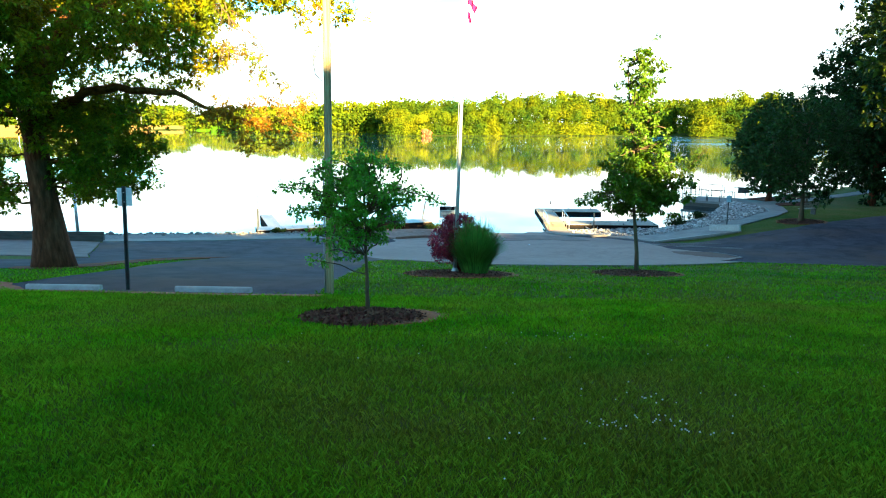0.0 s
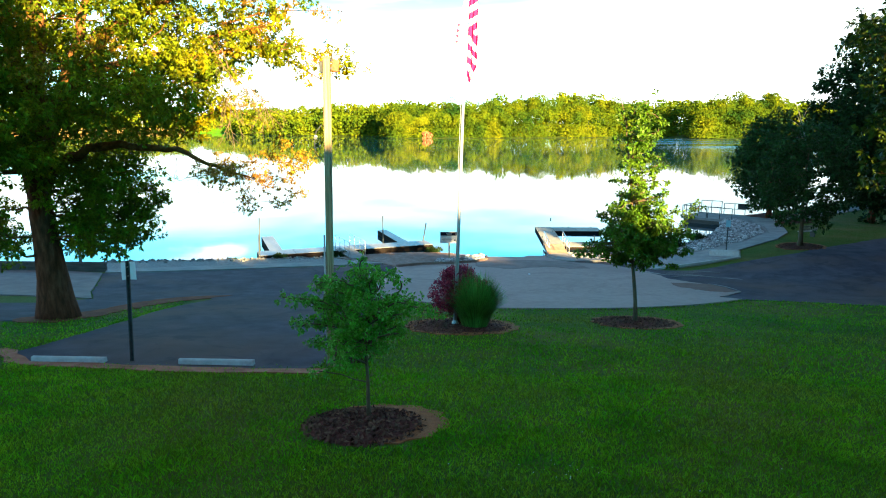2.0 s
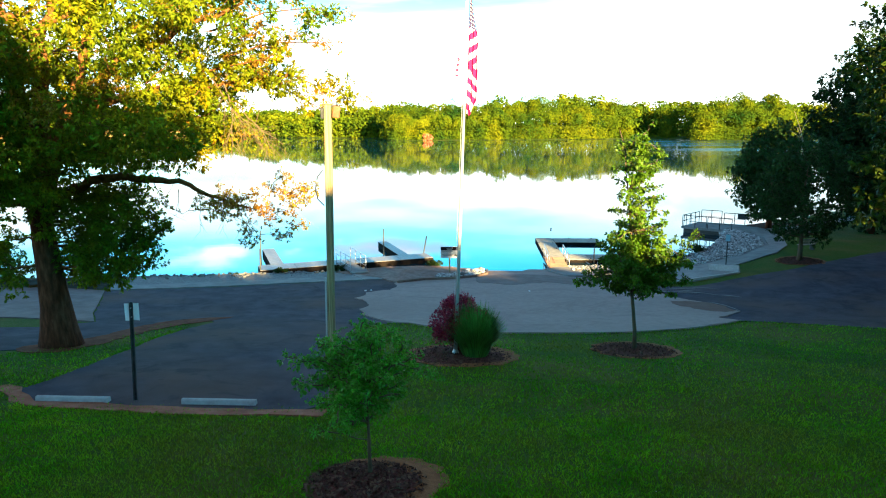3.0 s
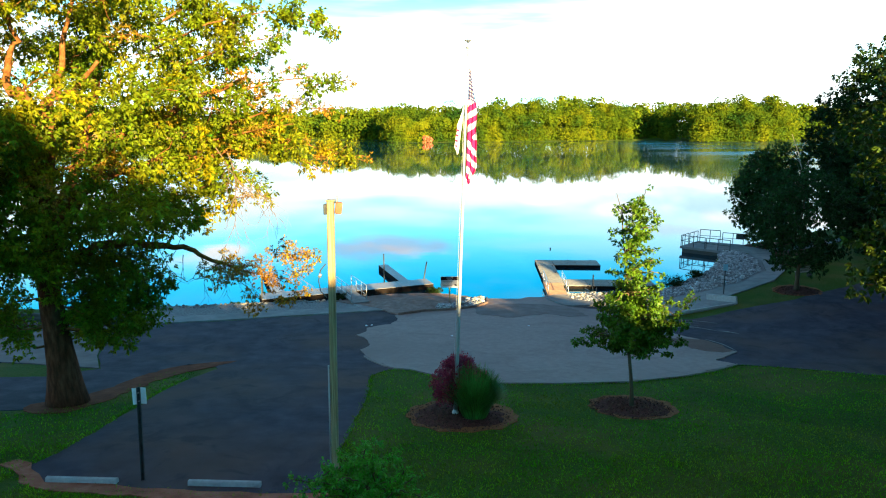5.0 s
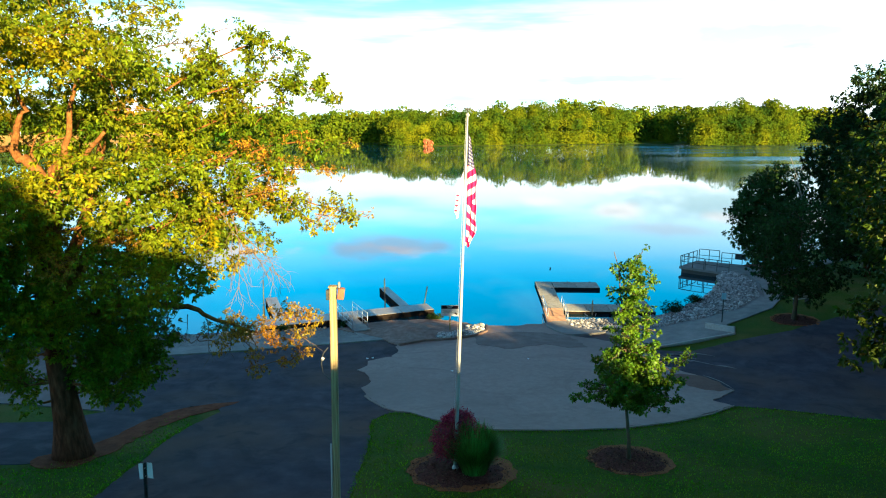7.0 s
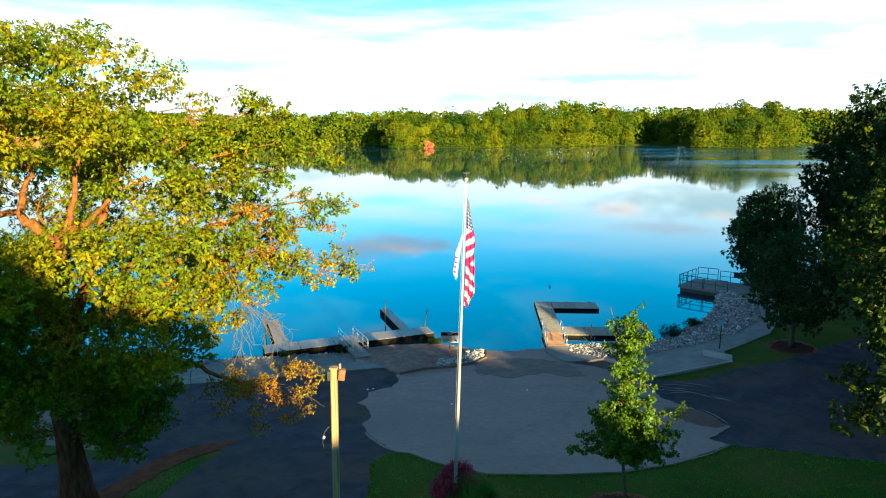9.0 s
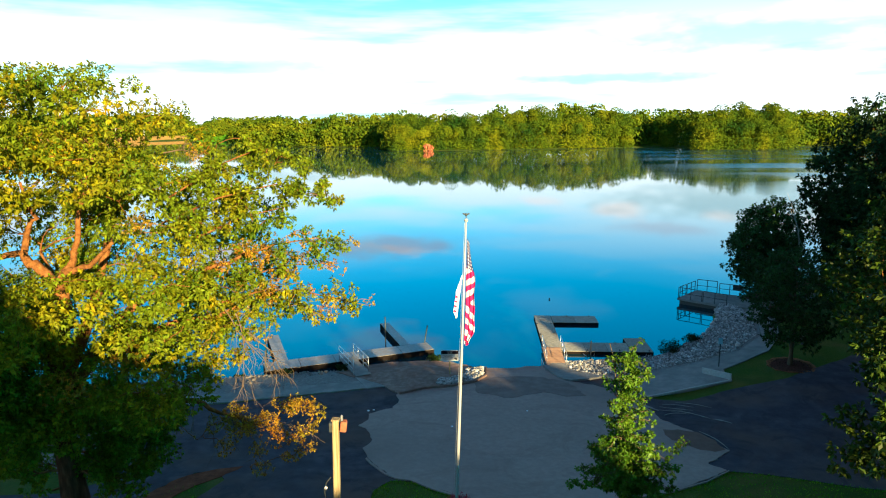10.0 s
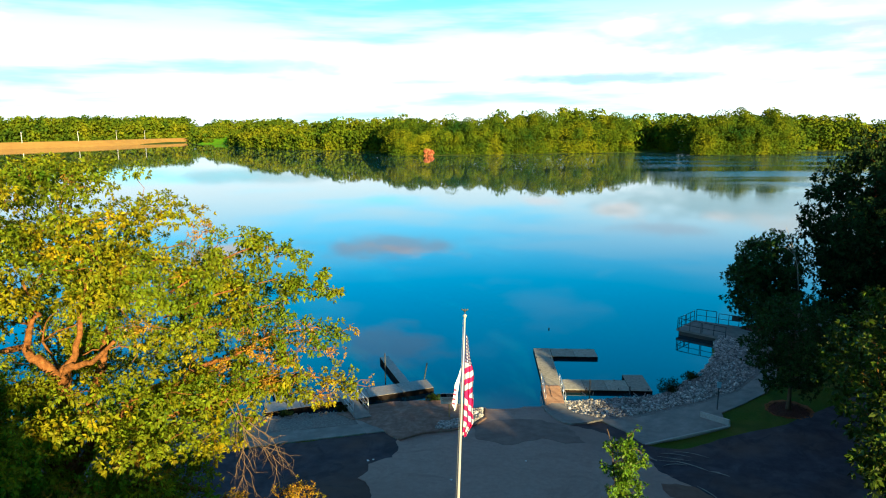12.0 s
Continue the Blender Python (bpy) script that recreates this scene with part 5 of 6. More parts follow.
def shrubs():
    rng = np.random.default_rng(3)
    # ornamental grass: arching blades from one root
    def tussock(name, label, x, y, h, spread, n, mat, w):
        t = thing(name, label, "shrub", (x, y, gz(x, y) + 0.1))
        V, Q = [], []
        for _ in range(n):
            a, out = rng.uniform(0, 2 * math.pi), spread * math.sqrt(rng.random())
            L = h * rng.uniform(0.75, 1.05) * (1 - 0.4 * (out / spread) ** 2)
            r0 = 0.42 * math.sqrt(rng.random())
            d = Vector((math.cos(a), math.sin(a), 0))
            sd = Vector((-d.y, d.x, 0)) * w
            o = len(V)
            for s in (0, 0.4, 0.75, 1):
                p = d * (r0 + out * (0.35 * s + 0.65 * s * s)) + Vector((0, 0, L * (s - 0.16 * out / spread * s ** 3)))
                V += [p - sd * (1 - 0.85 * s), p + sd * (1 - 0.85 * s)]
            Q += [(o + k, o + k + 1, o + k + 3, o + k + 2) for k in (0, 2, 4)]
        tagged(big_mesh("blade_work", V, Q, M[mat], t), kind="stuff")
        return t
    tussock("ornamental_grass", "clump of tall green ornamental grass beside the flagpole", 0.15, 19.85, 1.78, 0.78, 3000, "leaf_grass", 0.018)
    t = thing("red_shrub", "dark red barberry shrub beside the flagpole", "shrub", (-0.36, 20.55, gz(-0.36, 20.55) + 0.05))
    cl, stems = [], []
    for _ in range(210):
        a, u = rng.uniform(0, 2 * math.pi), rng.uniform(0.1, 1)
        q = 0.86 * math.sqrt(rng.random()) * math.sin(math.pi * (0.25 + 0.6 * u))
        p = (q * math.cos(a) * 1.1, q * math.sin(a), 0.25 + 1.6 * u)
        cl.append((*p, 0.2, 58))
        stems.append(([(0, 0, 0), (p[0] * 0.4, p[1] * 0.4, p[2] * 0.6), (p[0] * 1.15, p[1] * 1.15, p[2] * 1.12)], [0.01, 0.007, 0.003], 4))
    tagged(part("stem_work", tubes(stems), M["bark"], t), kind="stuff")
    V, Q = leaf_cloud(cl, 0.075, rng, up=0.3)
    big_mesh("foliage", V, Q, M["leaf_red"], t)


shrubs()


def flag_material():
    m = bpy.data.materials.new("striped_cloth")
    m.use_nodes = True
    nt = m.node_tree
    n, l = nt.nodes, nt.links
    b = n["Principled BSDF"]
    b.inputs["Roughness"].default_value = 0.8
    uv = n.new("ShaderNodeUVMap")
    sep = n.new("ShaderNodeSeparateXYZ")
    l.new(uv.outputs[0], sep.inputs[0])

    def math_node(op, a, bval):
        k = n.new("ShaderNodeMath"); k.operation = op
        l.new(a, k.inputs[0])
        if isinstance(bval, (int, float)):
            k.inputs[1].default_value = bval
        else:
            l.new(bval, k.inputs[1])
        return k.outputs[0]
    ph = math_node("ADD", math_node("MULTIPLY", sep.outputs["X"], 8.9), math_node("MULTIPLY", sep.outputs["Y"], 0.75))
    stripe = math_node("GREATER_THAN", math_node("FRACT", math_node("ADD", ph, 20.0), 0), 0.5)
    mx = n.new("ShaderNodeMix"); mx.data_type = "RGBA"
    l.new(stripe, mx.inputs["Factor"])
    mx.inputs["A"].default_value, mx.inputs["B"].default_value = (0.6, 0.0, 0.1, 1), (0.62, 0.62, 0.64, 1)
    canton = math_node("LESS_THAN", sep.outputs["X"], 0.27)
    sx = math_node("SUBTRACT", math_node("FRACT", math_node("MULTIPLY", sep.outputs["X"], 30), 0), 0.5)
    sy = math_node("SUBTRACT", math_node("FRACT", math_node("MULTIPLY", sep.outputs["Y"], 4), 0), 0.5)
    rr = math_node("ADD", math_node("MULTIPLY", sx, sx), math_node("MULTIPLY", sy, sy))
    star = math_node("LESS_THAN", rr, 0.07)
    m2 = n.new("ShaderNodeMix"); m2.data_type = "RGBA"
    l.new(star, m2.inputs["Factor"])
    m2.inputs["A"].default_value, m2.inputs["B"].default_value = (0.05, 0.04, 0.13, 1), (0.8, 0.8, 0.8, 1)
    m3 = n.new("ShaderNodeMix"); m3.data_type = "RGBA"
    l.new(canton, m3.inputs["Factor"])
    l.new(mx.outputs["Result"], m3.inputs["A"]); l.new(m2.outputs["Result"], m3.inputs["B"])
    l.new(m3.outputs["Result"], b.inputs["Base Color"])
    tr = n.new("ShaderNodeBsdfTranslucent"); l.new(m3.outputs["Result"], tr.inputs["Color"])
    ms = n.new("ShaderNodeMixShader"); ms.inputs[0].default_value = 0.25
    l.new(b.outputs[0], ms.inputs[1]); l.new(tr.outputs[0], ms.inputs[2])
    l.new(ms.outputs[0], n["Material Output"].inputs["Surface"])
    return m


def limp_cloth(length, width, top, mat, name, parent, label, side=1, folds=2.5):
    """A flag that hangs limp: a long gathered fall of cloth in upright folds beside the pole."""
    nu, nv = 16, 60
    V, F, UV = [], [], []
    for j in range(nv + 1):
        s = j / nv
        w = width * (top + (1 - top) * float(smoothstep(0.0, 0.45, s))) * (1 - 0.55 * float(smoothstep(0.82, 1.0, s))) * (1 + 0.07 * math.sin(9 * s) + 0.05 * math.sin(23 * s))
        for i in range(nu + 1):
            u = i / nu
            fold = 0.045 * math.sin(folds * 2 * math.pi * u + 3 * s) * (0.3 + 0.7 * s)
            V.append((side * (0.05 + u * w), fold, -length * s - 0.14 * u * (1 - s) + 0.03 * math.sin(7 * u) * s))
            UV.append((s, u * (1 - 2 * float(smoothstep(0.56, 0.66, s)))))
    for j in range(nv):
        for i in range(nu):
            a = j * (nu + 1) + i
            F.append((a, a + 1, a + nu + 2, a + nu + 1))
    me = bpy.data.meshes.new(name)
    me.from_pydata(V, [], F)
    lay = me.uv_layers.new(name="UVMap")
    for lp in me.loops:
        lay.data[lp.index].uv = UV[lp.vertex_index]
    me.shade_smooth()
    me.materials.append(mat)
    ob = new(name, me)
    ob.parent = parent
    ob["label"] = label
    return ob


def flagpole():
    x, y = -0.5, 20.1
    z = gz(x, y)
    t = thing("flagpole", "tall aluminium flagpole with a limp striped flag", "flagpole", (x, y, z + 0.1))
    H = 11.85
    lean = 0.38
    pts = [(lean * s, 0, H * s) for s in (0, 0.25, 0.5, 0.75, 1)]
    part("pole", tubes([(pts, [0.066, 0.058, 0.047, 0.036, 0.025], 14)]), M["flag_pole"], t, smooth=True)
    part("collar", tubes([([(0, 0, 0), (0, 0, 0.05), (0.002, 0, 0.12)], [0.12, 0.1, 0.07], 14)]), M["flag_pole"], t)
    # a small dark winged ornament on a short stem
    bm = bmesh.new()
    bmesh.ops.create_uvsphere(bm, u_segments=10, v_segments=7, radius=0.04)
    bmesh.ops.scale(bm, vec=(0.8, 0.8, 1.7), verts=bm.verts)
    bmesh.ops.translate(bm, vec=(lean, 0, H + 0.2), verts=bm.verts)
    for sd in (-1, 1):
        box((0.11, 0.03, 0.045), (lean + sd * 0.06, 0, H + 0.22), (0, -sd * 28, 0), bevel=0.01, bm=bm)
    part("finial", bm, M["dark_steel"], t, "dark winged ornament", smooth=True)
    part("stem", tubes([([(lean, 0, H), (lean, 0, H + 0.16)], [0.012, 0.012], 6)]), M["dark_steel"], t)
    part("truck", tubes([([(lean, 0, H - 0.02), (lean, 0, H + 0.03), (lean, 0, H + 0.08)], [0.05, 0.07, 0.03], 10)]), M["flag_pole"], t)
    part("halyard", tubes([([(lean * 0.1 - 0.1, -0.06, 1.2), (lean * 0.5 - 0.075, -0.05, 6), (lean - 0.05, -0.03, H - 0.05)], [0.004, 0.004, 0.004], 4)]), M["steel"], t)
    part("cleat", box((0.03, 0.04, 0.2), (lean * 0.1 - 0.05, -0.09, 1.2), bevel=0.008), M["steel"], t)
    cloth = flag_material()
    f = limp_cloth(3.55, 0.33, 0.25, cloth, "flag", t, "limp flag with red and white stripes and a dark blue canton")
    f.matrix_basis = pose(lean * 0.95, -0.03, H - 0.55, 0, 1.6, -12)
    g = limp_cloth(1.5, 0.15, 0.3, M["white"], "second_flag", t, "limp white flag with dark marks", side=-1)
    g.matrix_basis = pose(lean * 0.85, -0.03, H - 1.7, 0, 7.0, 10)
    for k in range(4):
        part("mark", box((0.09, 0.006, 0.06), (lean * 0.8 - 0.22 - 0.02 * k, -0.13, H - 2.45 - 0.16 * k), (0, 20, 0)), M["mark_red"], t)


flagpole()


def utility_pole():
    x, y = -3.36, 14.1
    z = gz(x, y)
    t = thing("utility_pole", "weathered square wooden post with a conduit up its side", "utility pole", (x, y, z - 0.2))
    H = 7.35
    bm = box((0.155, 0.155, H), (0.07, 0, H / 2), bevel=0.018)
    bmesh.ops.transform(bm, matrix=Matrix.Shear("XY", 4, (0.016, 0)), verts=bm.verts)
    part("post", bm, M["pole_wood"], t)
    part("cap", box((0.2, 0.2, 0.03), (0.19, 0, H + 0.005), bevel=0.008), M["pole_wood"], t)
    part("conduit", tubes([([(-0.034, -0.03, 0.1), (-0.013, -0.03, 1.8), (0.008, -0.03, 3.4)], [0.02, 0.02, 0.02], 8)]), M["flag_pole"], t, "pale metal conduit", smooth=True)
    lamp = part("floodlight", box((0.16, 0.2, 0.26), (0.37, 0.02, H - 0.17), (0, 8, 10), bevel=0.02), M["dirt"], t, "rusty metal floodlight housing")
    part("bracket", box((0.12, 0.04, 0.04), (0.31, 0, H - 0.04)), M["dark_steel"], lamp)
    part("photocell", tubes([([(0.34, 0, H - 0.02), (0.34, 0, H + 0.1), (0.34, 0, H + 0.12)], [0.03, 0.03, 0.01], 8)]), M["steel"], t)
    part("junction_box", box((0.07, 0.16, 0.24), (0.062, 0.03, H - 0.2), bevel=0.01), M["dark_steel"], t)
    part("loose_cable", tubes([([(0.05, -0.12, H - 1.45), (-0.07, -0.14, H - 1.6), (-0.12, -0.14, H - 1.85), (-0.08, -0.14, H - 2.1), (0.06, -0.12, H - 2.25)], [0.013] * 5, 5)]), M["dark_steel"], t)
    part("insulator", box((0.07, 0.06, 0.09), (-0.08, -0.16, H - 1.72), (20, 30, 0), bevel=0.012), M["steel"], t)


utility_pole()


def lot_sign():
    x, y = -8.24, 14.2
    t = thing("parking_sign", "small white sign on a dark steel channel post, seen from behind", "sign", (x, y, gz(x, y)), rz=6)
    bm = box((0.07, 0.012, 2.65), (0.0, 0.0, 1.2), bevel=0.003)
    for s in (-1, 1):
        box((0.012, 0.045, 2.65), (s * 0.035, -0.02, 1.2), bm=bm)
    bmesh.ops.transform(bm, matrix=Matrix.Shear("XY", 4, (0.04, 0)), verts=bm.verts)
    part("post", bm, M["dark_steel"], t)
    for k, dx in enumerate((-0.085, 0.085)):
        part("sign_panel", box((0.165, 0.006, 0.43), (0.09 + dx, 0.03 + 0.02 * k, 2.27), (0, 0, -14 if k else 14), bevel=0.002), M["white"], t)
    for zz in (2.16, 2.38):
        part("bolt", tubes([([(0.09, -0.05, zz), (0.09, 0.0, zz)], [0.012, 0.012], 6)]), M["steel"], t)


lot_sign()


def wheel_stops():
    bm = bmesh.new()
    prof = [(-0.075, 0), (0.075, 0), (0.06, 0.09), (0.04, 0.12), (-0.04, 0.12), (-0.06, 0.09)]
    L = 0.915
    a = [bm.verts.new((-L, p[0], p[1])) for p in prof]
    b = [bm.verts.new((L, p[0], p[1])) for p in prof]
    bm.faces.new(a); bm.faces.new(b[::-1])
    for k in range(len(prof)):
        bm.faces.new((a[k], a[(k + 1) % 6], b[(k + 1) % 6], b[k]))
    bmesh.ops.recalc_face_normals(bm, faces=bm.faces)
    first = None
    for x in (-9.7, -6.05):
        y = 13.98
        m = pose(x, y, gz(x, y) + 0.035, 0, 0, 0.0)
        if first is None:
            first = part("wheel_stop", bm, M["stop"])
            first.matrix_basis = m
            tagged(first, "worn pale concrete wheel stop at the lot's edge", "wheel stop", "wheel stops")
        else:
            copy_thing(first, m)


wheel_stops()

# ---- docks ----
DECK = -3.55


def deck_section(parent, x0, x1, y0, y1, z=DECK, wood="dock_wood"):
    """One framed float: a planked top on a dark fascia with floats beneath."""
    h = z - WATER + 0.03
    sec = part("deck_section", box((x1 - x0 - 0.03, y1 - y0 - 0.0, 0.035), ((x0 + x1) / 2, (y0 + y1) / 2, z - 0.0175), bevel=0.006), M[wood], parent)
    part("fascia", box((x1 - x0 - 0.01, y1 - y0 - 0.02, h), ((x0 + x1) / 2, (y0 + y1) / 2, z - 0.034 - h / 2)), M["tarred"], sec, "black-stained timber fascia")
    part("float", box((x1 - x0 - 0.3, y1 - y0 - 0.3, 0.3), ((x0 + x1) / 2, (y0 + y1) / 2, z - 0.44), bevel=0.03), M["ink"], sec, "black plastic float")
    return sec


def split(a, b, step):
    n = max(1, round((b - a) / step))
    return [(a + (b - a) * k / n, a + (b - a) * (k + 1) / n) for k in range(n)]


def handrail(parent, pts, h=1.05, mat="steel", r=0.022, mid=1, name="handrail"):
    """A rail with posts along given foot points."""
    V = [Vector(p) for p in pts]
    rail = part(name, tubes([([v + Vector((0, 0, h)) for v in V], [r] * len(V), 7)]), M[mat], parent, smooth=True)
    for v in V:
        part("post", tubes([([v - Vector((0, 0, 0.05)), v + Vector((0, 0, h))], [r, r], 7)]), M[mat], rail, smooth=True)
    for k in range(1, mid + 1):
        part("mid_rail", tubes([([v + Vector((0, 0, h * k / (mid + 1))) for v in V], [r * 0.8] * len(V), 6)]), M[mat], rail, smooth=True)
    return rail


def dock_right():
    t = thing("boat_dock", "grey floating boat dock in a C shape", "dock", (0, 0, 0))
    for a, b in split(49.3, 58.6, 2.4):
        deck_section(t, 5.6, 7.12, a, b)
    for a, b in split(7.14, 11.2, 2.1):
        deck_section(t, a, b, 56.5, 58.55)
    for a, b in split(7.14, 12.4, 1.8):
        deck_section(t, a, b, 49.0, 51.1)
    deck_section(t, 12.42, 14.1, 49.0, 52.3)
    for x, y in ((5.7, 50.4), (5.72, 53), (5.7, 56), (6.9, 53.4), (6.9, 56), (8.6, 58.4), (10.6, 58.4), (9, 49.2), (11.5, 49.2), (11.5, 51.0), (13.8, 49.2)):
        part("cleat", box((0.07, 0.24, 0.09), (x, y, DECK + 0.045), bevel=0.02), M["dark_steel"], t)
    for x, y, h in ((9.2, 48.9, 0.9), (12.3, 48.9, 0.4)):
        part("pile", tubes([([(x, y, -6), (x, y, DECK + h)], [0.05, 0.05], 8)]), M["dark_steel"], t, smooth=True)
    for x in (8.6, 12.6):
        part("strut", tubes([([(x, 48.9, DECK - 0.15), (x + 0.7, 47.9, DECK - 0.5), (x + 1.3, 47.0, DECK - 0.45)], [0.035] * 3, 6)]), M["steel"], t, "galvanised anchor arm", smooth=True)
        part("strut", tubes([([(x + 0.9, 48.9, DECK - 0.15), (x + 0.55, 48.0, DECK - 0.6)], [0.035] * 2, 6)]), M["steel"], t, smooth=True)
    g = thing("gangway", "short timber gangway with metal handrails onto the dock", "gangway", (0, 0, 0))
    n = 20
    y0, y1, z0, z1 = 45.9, 49.6, gz(6, 45.6) + 0.12, DECK + 0.06
    z0 = max(z0, -3.62)
    for k in range(n):
        s = (k + 0.5) / n
        part("plank", box((1.45, (y1 - y0) / n - 0.012, 0.045), (6.2, y0 + (y1 - y0) * s, z0 + (z1 - z0) * s), bevel=0.006), M["ramp_wood_sunlit"], g)
    for x in (5.48, 6.92):
        part("beam", tubes([([(x, y0, z0 - 0.1), (x, y1, z1 - 0.1)], [0.06, 0.06], 6)]), M["dark_steel"], g)
        handrail(g, [(x, y0 + (y1 - y0) * s, z0 + (z1 - z0) * s) for s in (0.02, 0.35, 0.68, 1.0)], 1.0, "steel", 0.024, 1)


dock_right()


def dock_left():
    ang = math.degrees(math.atan2(0.394, 0.919))
    high = DECK + 0.17
    t = thing("boat_dock", "long grey floating dock with two slanting fingers", "dock", (-14.9, 43.5, 0), rz=ang)
    for a, b in split(0, 12.9, 2.6):
        deck_section(t, a, b, 0, 1.75, high, "dock_brown")
    for a, b in split(1.78, 8.05, 2.2):
        deck_section(t, 10.65, 11.45, a, b, high, "dock_brown")
    for a, b in split(1.78, 8.1, 2.2):
        deck_section(t, 0.9, 1.85, a, b, high, "dock_brown")
    for u, v, h, dx in ((10.1, 4.2, 1.75, 0.0), (12.75, 1.9, 1.35, 0.25), (0.05, 0.2, 1.5, 0.05), (0.75, 7.8, 1.6, 0.05)):
        part("pile", tubes([([(u - dx * 0.6, v, -6), (u, v, high), (u + dx, v, high + h)], [0.05, 0.05, 0.05], 8)]), M["dark_steel"], t, "dark steel mooring pile", smooth=True)
    g = thing("gangway", "concrete and steel gangway with pipe handrails to the long dock", "gangway", (0, 0, 0))
    a, b = Vector((-7.65, 42.9, gz(-7.65, 42.9) + 0.12)), Vector((-9.55, 46.3, high + 0.06))
    d = (b - a); L = d.length
    yaw = math.degrees(math.atan2(d.y, d.x))
    part("deck", box((L, 1.15, 0.07), tuple((a + b) / 2), (0, 0, yaw), bevel=0.01), M["walk"], g)
    n = Vector((-d.y, d.x, 0)).normalized()
    for s in (-1, 1):
        handrail(g, [a + d * q + n * s * 0.56 for q in (0.15, 0.43, 0.72, 1.0)], 1.05, "steel", 0.022, 2)


dock_left()
landing = tagged(drape("pavement_landing", [(-7.0, 40.15), (-5.8, 40.65), (-7.0, 43.25), (-8.3, 42.75)], M["walk"], 0.09), "pale concrete landing of the gangway", "pavement", kind="structure")


def fishing_platform():
    t = thing("fishing_platform", "concrete fishing platform with dark railings over the water", "platform", (0.2, 0.7, 0))
    Z = -3.2
    out = [(20.1, 63.3), (22.8, 66.2), (26.6, 64.2), (28.6, 61.5), (27.2, 59.6), (23.9, 60.3)]
    bm = bmesh.new()
    f = bm.faces.new([bm.verts.new((x, y, Z)) for x, y in out])
    e = bmesh.ops.extrude_face_region(bm, geom=[f])
    bmesh.ops.translate(bm, vec=(0, 0, -0.22), verts=[v for v in e["geom"] if isinstance(v, bmesh.types.BMVert)])
    bmesh.ops.recalc_face_normals(bm, faces=bm.faces)
    part("deck", bm, M["walk"], t)
    bm = bmesh.new()
    inner = [(20.3, 63.2), (22.8, 65.9), (26.4, 64.0), (28.3, 61.5), (27.0, 59.9), (24.0, 60.5)]
    f = bm.faces.new([bm.verts.new((x, y, Z - 0.22)) for x, y in inner])
    e = bmesh.ops.extrude_face_region(bm, geom=[f])
    bmesh.ops.translate(bm, vec=(0, 0, -2.2), verts=[v for v in e["geom"] if isinstance(v, bmesh.types.BMVert)])
    bmesh.ops.recalc_face_normals(bm, faces=bm.faces)
    part("retaining_wall", bm, M["dark_wood"], t, "brown timber retaining wall")
    segs = [((20.2, 63.3), (21.3, 64.5)), ((21.45, 64.65), (22.7, 66.05)), ((22.9, 66.0), (24.6, 65.1)), ((24.8, 65.0), (26.5, 64.1)), ((20.3, 63.2), (22.0, 61.85)), ((22.1, 61.8), (23.85, 60.45))]
    for k, (a, b) in enumerate(segs):
        m = ((a[0] + b[0]) / 2, (a[1] + b[1]) / 2)
        handrail(t, [(*a, Z), (*m, Z), (*b, Z)], 1.08 if k != 2 else 1.25, "dark_steel", 0.035, 1, "railing")
    part("notice", box((1.0, 0.03, 0.55), (26.3, 64.1, Z + 0.85), (0, 0, -28), bevel=0.01), M["dark_steel"], t, "blue-grey notice board on the railing")


fishing_platform()


def ramp_sign():
    x, y = -1.6, 43.2
    z = gz(x, y)
    t = thing("notice_sign", "white notice board with dark red heading on a post", "sign", (x, y, z), rz=3)
    part("post", box((0.1, 0.1, 1.55), (0, 0, 0.72), bevel=0.01), M["pole_wood"], t)
    p = part("sign_panel", box((1.22, 0.03, 0.78), (0, -0.07, 1.62), bevel=0.004), M["sign_white"], t)
    part("heading", box((1.2, 0.006, 0.24), (0, -0.089, 1.87)), material("sign_red", [(0.01, 0.006, 0.009), (0.016, 0.01, 0.014)], scale=5, rough=0.9, spec=0.05), p, "dark red heading band")
    for k in range(2):
        part("text_bar", box((0.42 - 0.1 * k, 0.004, 0.028), (0, -0.0945, 1.91 - 0.085 * k)), M["steel"], p, "unreadable line of lettering")
    for k in range(4):
        part("text_bar", box((0.7 - 0.1 * (k % 2), 0.004, 0.03), (-0.15, -0.089, 1.66 - 0.09 * k)), M["ink"], p, "unreadable line of lettering")
    part("emblem", box((0.2, 0.004, 0.12), (0.42, -0.089, 1.4), (0, 25, 0)), M["ink"], p)


ramp_sign()


def path_sign():
    x, y = 17.3, 44.2
    t = thing("parking_sign", "narrow pale sign on a dark post beside the path", "sign", (x, y, gz(x, y)), rz=-10)
    part("post", box((0.07, 0.05, 2.2), (0, 0, 1.1), bevel=0.006), M["dark_steel"], t)
    part("sign_panel", box((0.3, 0.01, 0.45), (0, -0.035, 1.95), bevel=0.003), material("sign_blue", [(0.2, 0.42, 0.5), (0.28, 0.5, 0.58)], scale=5, rough=0.5), t)


path_sign()


def low_wall():
    t = thing("retaining_wall", "low weathered timber wall at the head of the pad", "wall", (0, 0, 0))
    for k in range(3):
        for a, b in split(-46, -21.6, 4.9):
            part("timber", box((b - a - 0.02, 0.2, 0.2), ((a + b) / 2, 36.2 + 0.0 * k, gz(-24, 36.2) + 0.06 + 0.205 * k), bevel=0.015), M["dark_wood"], t)
    p = thing("light_post", "grey round post behind the low timber wall", "post", (-23.4, 36.6, gz(-23.4, 36.6)))
    part("post", tubes([([(0, 0, -0.1), (0, 0, 3.6)], [0.09, 0.085], 12)]), M["steel"], p, smooth=True)


low_wall()


